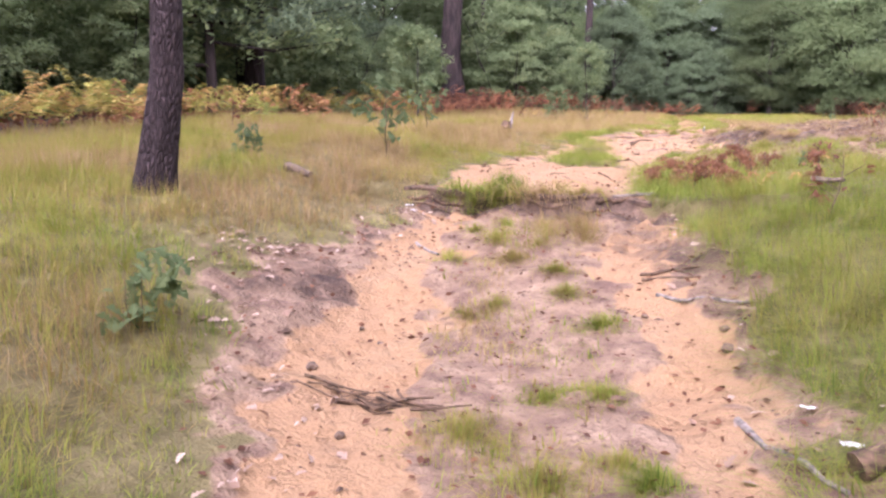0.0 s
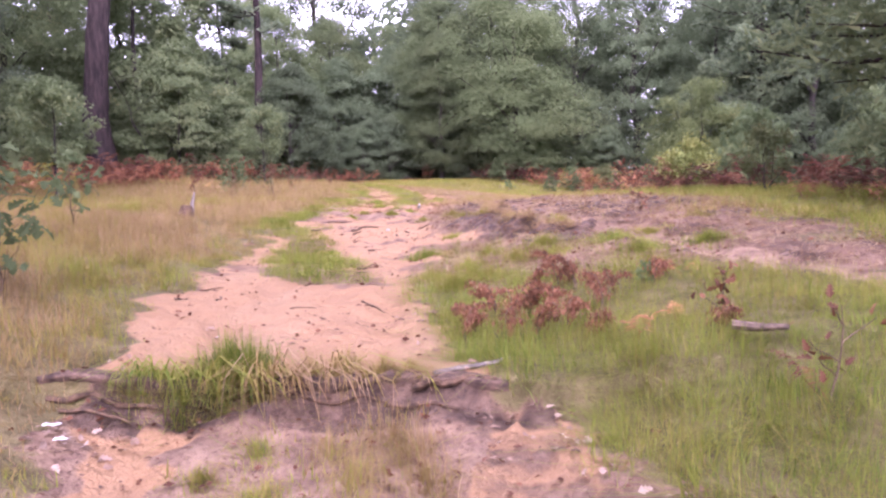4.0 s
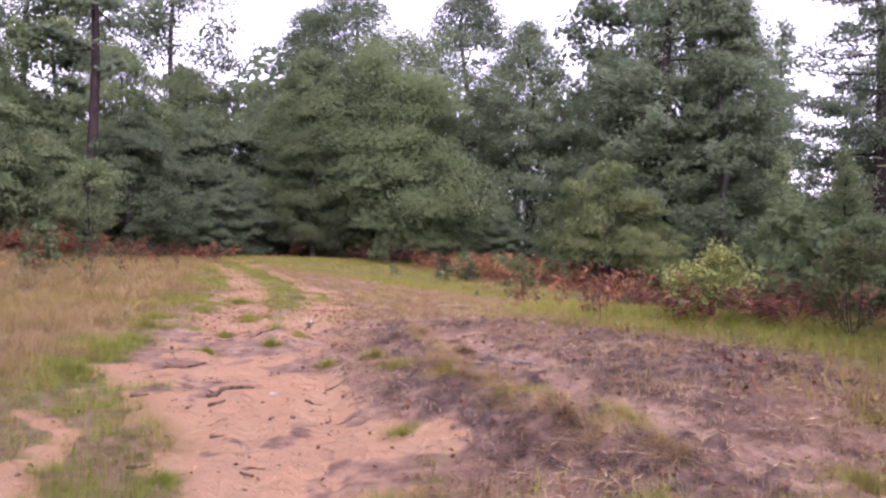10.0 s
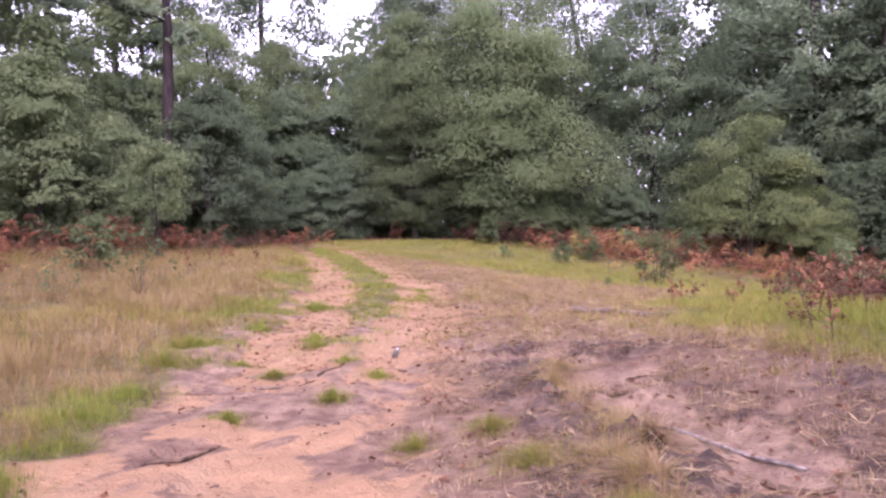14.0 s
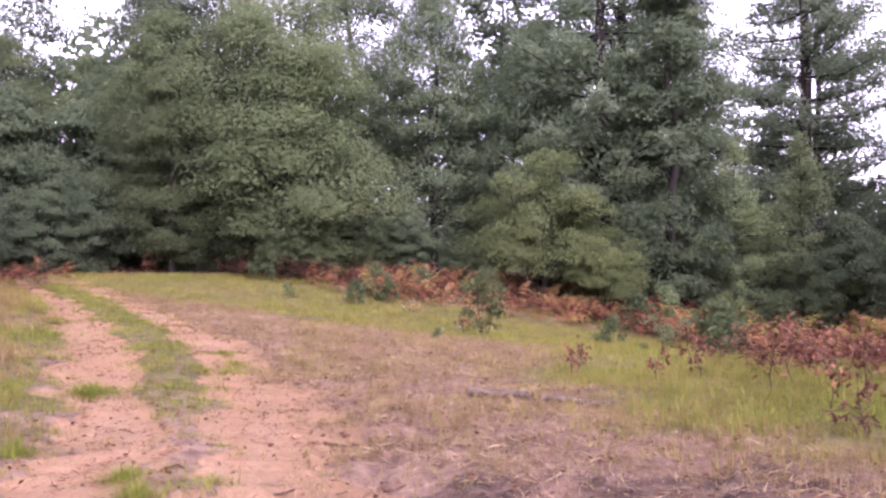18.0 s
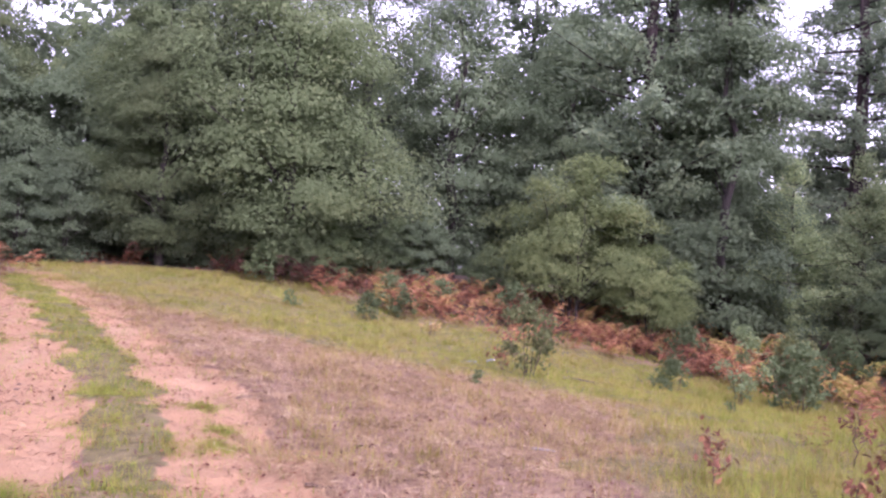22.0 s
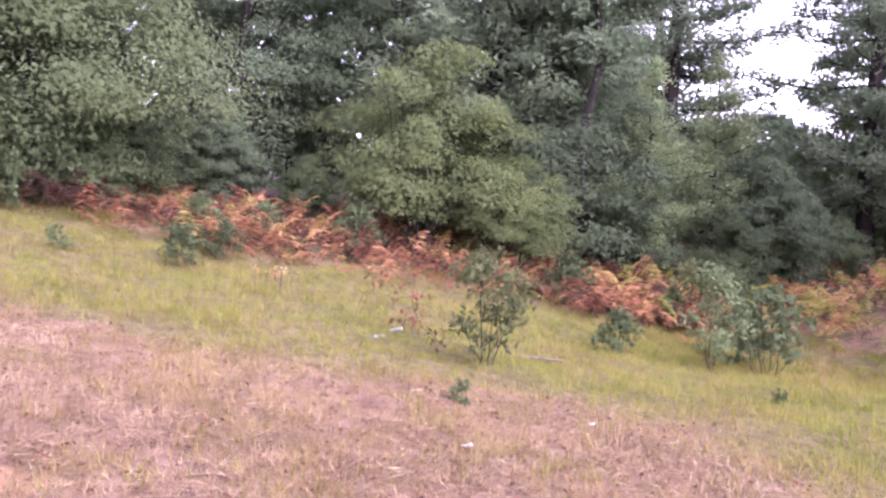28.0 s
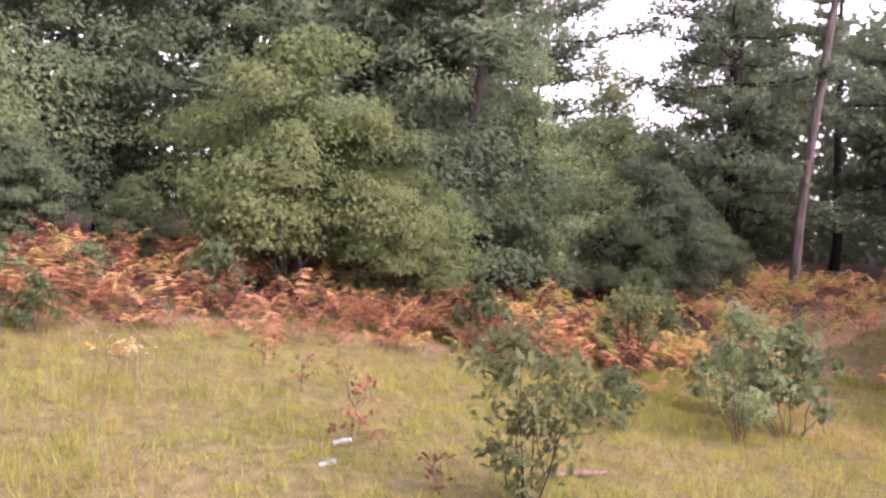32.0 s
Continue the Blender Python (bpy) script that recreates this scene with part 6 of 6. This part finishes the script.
WITHERED_A = [
    (2.9, 16.1, 0.3, 50), (2.3, 15.9, 0.25, 36), (3.15, 15.1, 0.55, 80), (2.7, 14.7, 0.5, 70), (2.5, 13.7, 0.5, 70), (2.15, 13.0, 0.3, 24),
    (3.0, 14.0, 0.5, 70), (3.4, 14.8, 0.5, 60), (1.9, 16.8, 0.28, 30), (3.4, 17.2, 0.45, 40), (1.75, 16.55, 0.22, 24), (2.2, 17.4, 0.25, 24),
    (3.1, 24.9, 0.4, 30), (3.9, 27.4, 0.3, 20),
]
WITHERED_B = [
    (2.9, 24.7, 0.25, 20), (3.8, 26.6, 0.3, 16), (2.6, 23.5, 0.25, 24), (3.4, 25.3, 0.5, 14), (1.6, 2.8, 0.3, 24), (1.8, 1.7, 0.4, 16),
    (1.83, 7.92, 0.22, 24), (-5.5, 3.9, 0.4, 40), (-6.4, 18.2, 0.5, 50), (-6.5, 16.0, 0.35, 30), (-5.4, 19.5, 0.4, 40), (-5.1, 20.3, 0.4, 40), (-5.6, 21.2, 0.4, 36), (-4.9, 21.8, 0.4, 36), (-6.2, 20.4, 0.4, 30), (2.0, 12.2, 0.4, 30),
    (2.6, 11.4, 0.4, 40),
]
for px, py, ph, pn in WITHERED_A + WITHERED_B:
    withered_plant(px, py, ph, pn)


def curled_bracken(x, y, h, turn, label="withered brown bracken with curled fronds in green grass"):
    """Dead bracken: stalks that arch over, hung with shrunken curled leaflets."""
    root = tagged(new("withered_bracken"), label, "fern")
    z = gz(x, y)
    for k in range(random.randint(2, 3)):
        a, s = turn + random.gauss(0, 0.7), h * random.uniform(0.75, 1.15)
        q = np.linspace(0, 1, 12)
        out, up = s * (0.12 * q + 0.5 * q**2.6), s * (1.5 * q - 0.75 * q**3)
        line = np.stack([x + np.cos(a) * out, y + np.sin(a) * out, z - 0.02 + up], -1) + np.random.normal(0, 0.006, (12, 3))
        g, c = Geo(), Geo()
        g.tube(line, 0.0045 * np.linspace(1.2, 0.4, 12), 5)
        m = 130
        t = np.random.uniform(0.32, 1.0, m)
        on = np.stack([np.interp(t, q, line[:, i]) for i in range(3)], -1)
        side = np.array([-math.sin(a), math.cos(a), 0]) * (np.random.normal(0, 0.04, m) * (1.3 - t))[:, None]
        c.lobed(on + side + np.random.normal(0, 0.012, (m, 3)) - (0, 0, 0.015), side * 6 + np.random.normal(0, 0.5, (m, 3)) + (0, 0, -0.7), 0.036 * np.random.uniform(0.6, 1.2, m) * (1.3 - 0.6 * t), 0.014, np.random.uniform(0.4, 1, m))
        stalk = part("stalk", g, STEM, root)
        part("frond", c, BROWN_LEAF, stalk, "shrunken curled brown leaflets")


for px, py, ph, pt in [(0.2, 2.81, 0.26, 0.3), (0.25, 3.03, 0.22, 2.8), (0.36, 3.37, 0.3, 2.6), (0.47, 3.16, 0.3, 0.2), (0.56, 3.33, 0.3, -0.3), (0.67, 3.24, 0.28, 0.4),
                       (0.77, 2.98, 0.24, 0.2), (0.6, 2.85, 0.26, -0.4), (0.42, 2.81, 0.22, 0.6), (0.75, 4.55, 0.26, 2.6), (0.58, 4.0, 0.3, 0.3), (0.77, 4.2, 0.26, 0.4),
                       (0.88, 3.94, 0.3, 2.8), (1.01, 3.33, 0.32, 1.4), (0.92, 2.85, 0.2, -0.8), (1.07, 3.64, 0.24, 0.2), (1.55, 2.68, 0.2, 0.2), (1.41, 4.03, 0.22, 0.8)]:
    curled_bracken(px, py, ph, pt)


def flowers():
    g, h = Geo(), Geo()
    for k in range(16):
        x, y = 2.4 + random.gauss(0, 0.16), 27.4 + random.gauss(0, 0.25)
        z, up = gz(x, y), random.uniform(0.2, 0.34)
        g.tube([(x, y, z), (x + 0.01, y, z + up * 0.5), (x + 0.02, y + 0.01, z + up)], [0.003, 0.003, 0.002], 4)
        n = 9
        a = np.arange(n) * 2 * np.pi / n
        way = np.stack([np.cos(a), np.sin(a), 0.25 + 0 * a], -1)
        h.leaves(np.array([x + 0.02, y + 0.01, z + up]) + way * 0.008, way, 0.016, 0.007, 0.95)
    root = tagged(new("wild_flowers"), "small white wild flowers in yellow-green grass", "flowers")
    part("stems", g, STEM, root)
    part("petals", h, PALE_LEAF, root, "white petals")


flowers()


def strewn(name, label, category, box, density, keep, mat, size, tints, lobed=False, lift=0.012, ratio=0.6):
    """Loose leaves or crumbs lying on the ground, past counting."""
    x, y = scatter(box, density)
    ok = np.random.uniform(0, 1, len(x)) < keep(x, y, zones(x, y))
    x, y = x[ok], y[ok]
    n, g = len(x), Geo()
    d = np.stack([np.cos(a := np.random.uniform(0, 6.28, n)), np.sin(a), np.random.normal(0, 0.25, n)], -1)
    c = np.stack([x, y, surface_z(x, y) + lift + 0.015 * np.random.uniform(0, 1, n)], -1)
    s = size * np.random.uniform(0.5, 1.4, n)
    (g.lobed if lobed else g.leaves)(c, d, s, s * ratio, np.random.uniform(*tints, n))
    tagged(part(name, g, mat), label, category, kind="stuff")


CRUMB = plain("dark_soil_crumb", (0.055, 0.034, 0.024), (0.16, 0.1, 0.068), 40, 0.9)


def flakes(name, label, box, density, keep, size):
    """Torn flakes and crusts of dark debris, each an uneven low dome with a ragged rim."""
    x, y = scatter(box, density)
    ok = np.random.uniform(0, 1, len(x)) < keep(x, y, zones(x, y))
    x, y = x[ok], y[ok]
    n, g, rim = len(x), Geo(), 7
    s = size * np.random.lognormal(0, 0.55, n)
    turn, ratio = np.random.normal(0.3, 0.8, n), np.random.uniform(0.3, 0.8, n)
    a = np.linspace(0, 2 * np.pi, rim, endpoint=False)[None] + np.random.normal(0, 0.2, (n, rim))
    r = s[:, None] * np.random.uniform(0.5, 1.25, (n, rim))
    u, w = r * np.cos(a), r * np.sin(a) * ratio[:, None]
    px = x[:, None] + u * np.cos(turn)[:, None] - w * np.sin(turn)[:, None]
    py = y[:, None] + u * np.sin(turn)[:, None] + w * np.cos(turn)[:, None]
    z = surface_z(x, y)
    ring = np.stack([px, py, np.repeat(z[:, None], rim, 1) + np.random.uniform(-0.003, 0.004, (n, rim))], -1)
    v = np.concatenate([ring, np.stack([x, y, z + 0.004 + 0.3 * s], -1)[:, None]], 1)
    f = np.array([(q, (q + 1) % rim, rim) for q in range(rim)])
    g.add(v.reshape(-1, 3), (np.arange(n)[:, None, None] * (rim + 1) + f[None]).reshape(-1, 3), 0.5)
    tagged(part(name, g, CRUMB), label, "soil", kind="stuff")


flakes("soil_flakes", "torn flakes of dark soil and rotten leaves on the sand", (-4, 3.5, -4, 22), 340,
       lambda x, y, zn: np.clip(zn["mud"] * 0.9 - 0.3, 0, 1) * smooth01(field(x, y, 0.5, 70), 0.4, 0.65) * 0.6 + zn["bare"] * zn["lower"] * (1 - 0.8 * zn["ruts"]) * 0.3 * smooth01(field(x, y, 0.45, 74), 0.56, 0.74)
       + zn["sand"] * (0.006 + 0.3 * smooth01(field(x * 1.6 + y * 0.5, y * 0.7, 0.5, 76), 0.66, 0.8)) + smooth01(0.26 - from_line([(-1.3, 1.2), (-1.05, 0.9), (-0.98, 0.5), (-1.0, 0.1)], x, y), 0, 0.22) * 0.75
       + smooth01(0.2 - from_line([(-1.4, 1.66), (-0.9, 1.7), (-0.3, 1.78)], x, y), 0, 0.15) * 0.4 + zn["stub"] * 0.03, 0.0125)
strewn("fallen_leaves", "pale dead oak leaves gathered along the rut edges", "leaves", (-3, 4, -4, 4), 420,
       lambda x, y, zn: np.clip(smooth01(0.35 - np.abs(off_left(x, y) + 0.15), 0, 0.3) * 0.35 * smooth01(field(x, y, 0.7, 72), 0.5, 0.7) + smooth01(0.3 - np.abs(off_right(x, y) + 0.15), 0, 0.3) * 0.1 + smooth01(0.35 - np.hypot(x - 0.57, y - 1.72), 0, 0.3) * 0.35 + smooth01(0.4 - np.hypot(x + 1.35, (y + 0.55) * 0.8), 0, 0.35) * 0.9 + smooth01(0.4 - np.hypot(x + 0.75, y + 1.5), 0, 0.35) * 0.5 + smooth01(0.2 - np.hypot(x + 1.4, y - 1.4), 0, 0.15) * 0.6, 0, 1), PALE_LEAF, 0.055, (0.0, 0.72), True)
strewn("bark_bits", "small brown leaf and bark bits on the sand", "leaves", (-6, 4, -4, 26), 90,
       lambda x, y, zn: np.clip(zn["bare"] * (0.34 + 0.5 * zn["lower"]) + zn["stub"] * 0.9 + zn["mud"] * 0.8, 0, 1), BROWN_LEAF, 0.036, (0, 0.8))
strewn("straw_bits", "flattened straw lying over the stubble and mud", "straw", (-4, 4.5, 4.5, 24), 950,
       lambda x, y, zn: np.clip(zn["stub"] * 0.75 * (1 - 0.6 * np.clip(zn["mud"], 0, 1)) + zn["mud"] * 0.12, 0, 1) * smooth01(field(x, y, 0.9, 73), 0.3, 0.6) * smooth01(zn["wet"], 0.08, 0.3), STRAW, 0.1, (0.2, 1.0), ratio=0.06)
strewn("forest_litter", "brown dead leaves under the trees", "leaves", (-14, 24, 0, 40), 26, lambda x, y, zn: smooth01(-zn["edge"], 0.3, 2), BROWN_LEAF, 0.14, (0, 1), False, 0.02)
strewn("track_chaff", "fine brown chaff and broken stalks trodden into the sandy ruts", "straw", (-8, 1, 9, 30), 620,
       lambda x, y, zn: zn["upper"] * smooth01(y, 9.5, 12) * (0.08 + 0.75 * smooth01(field(x, y, 0.6, 75), 0.42, 0.68)), BROWN_LEAF, 0.05, (0.3, 1.0), ratio=0.14)
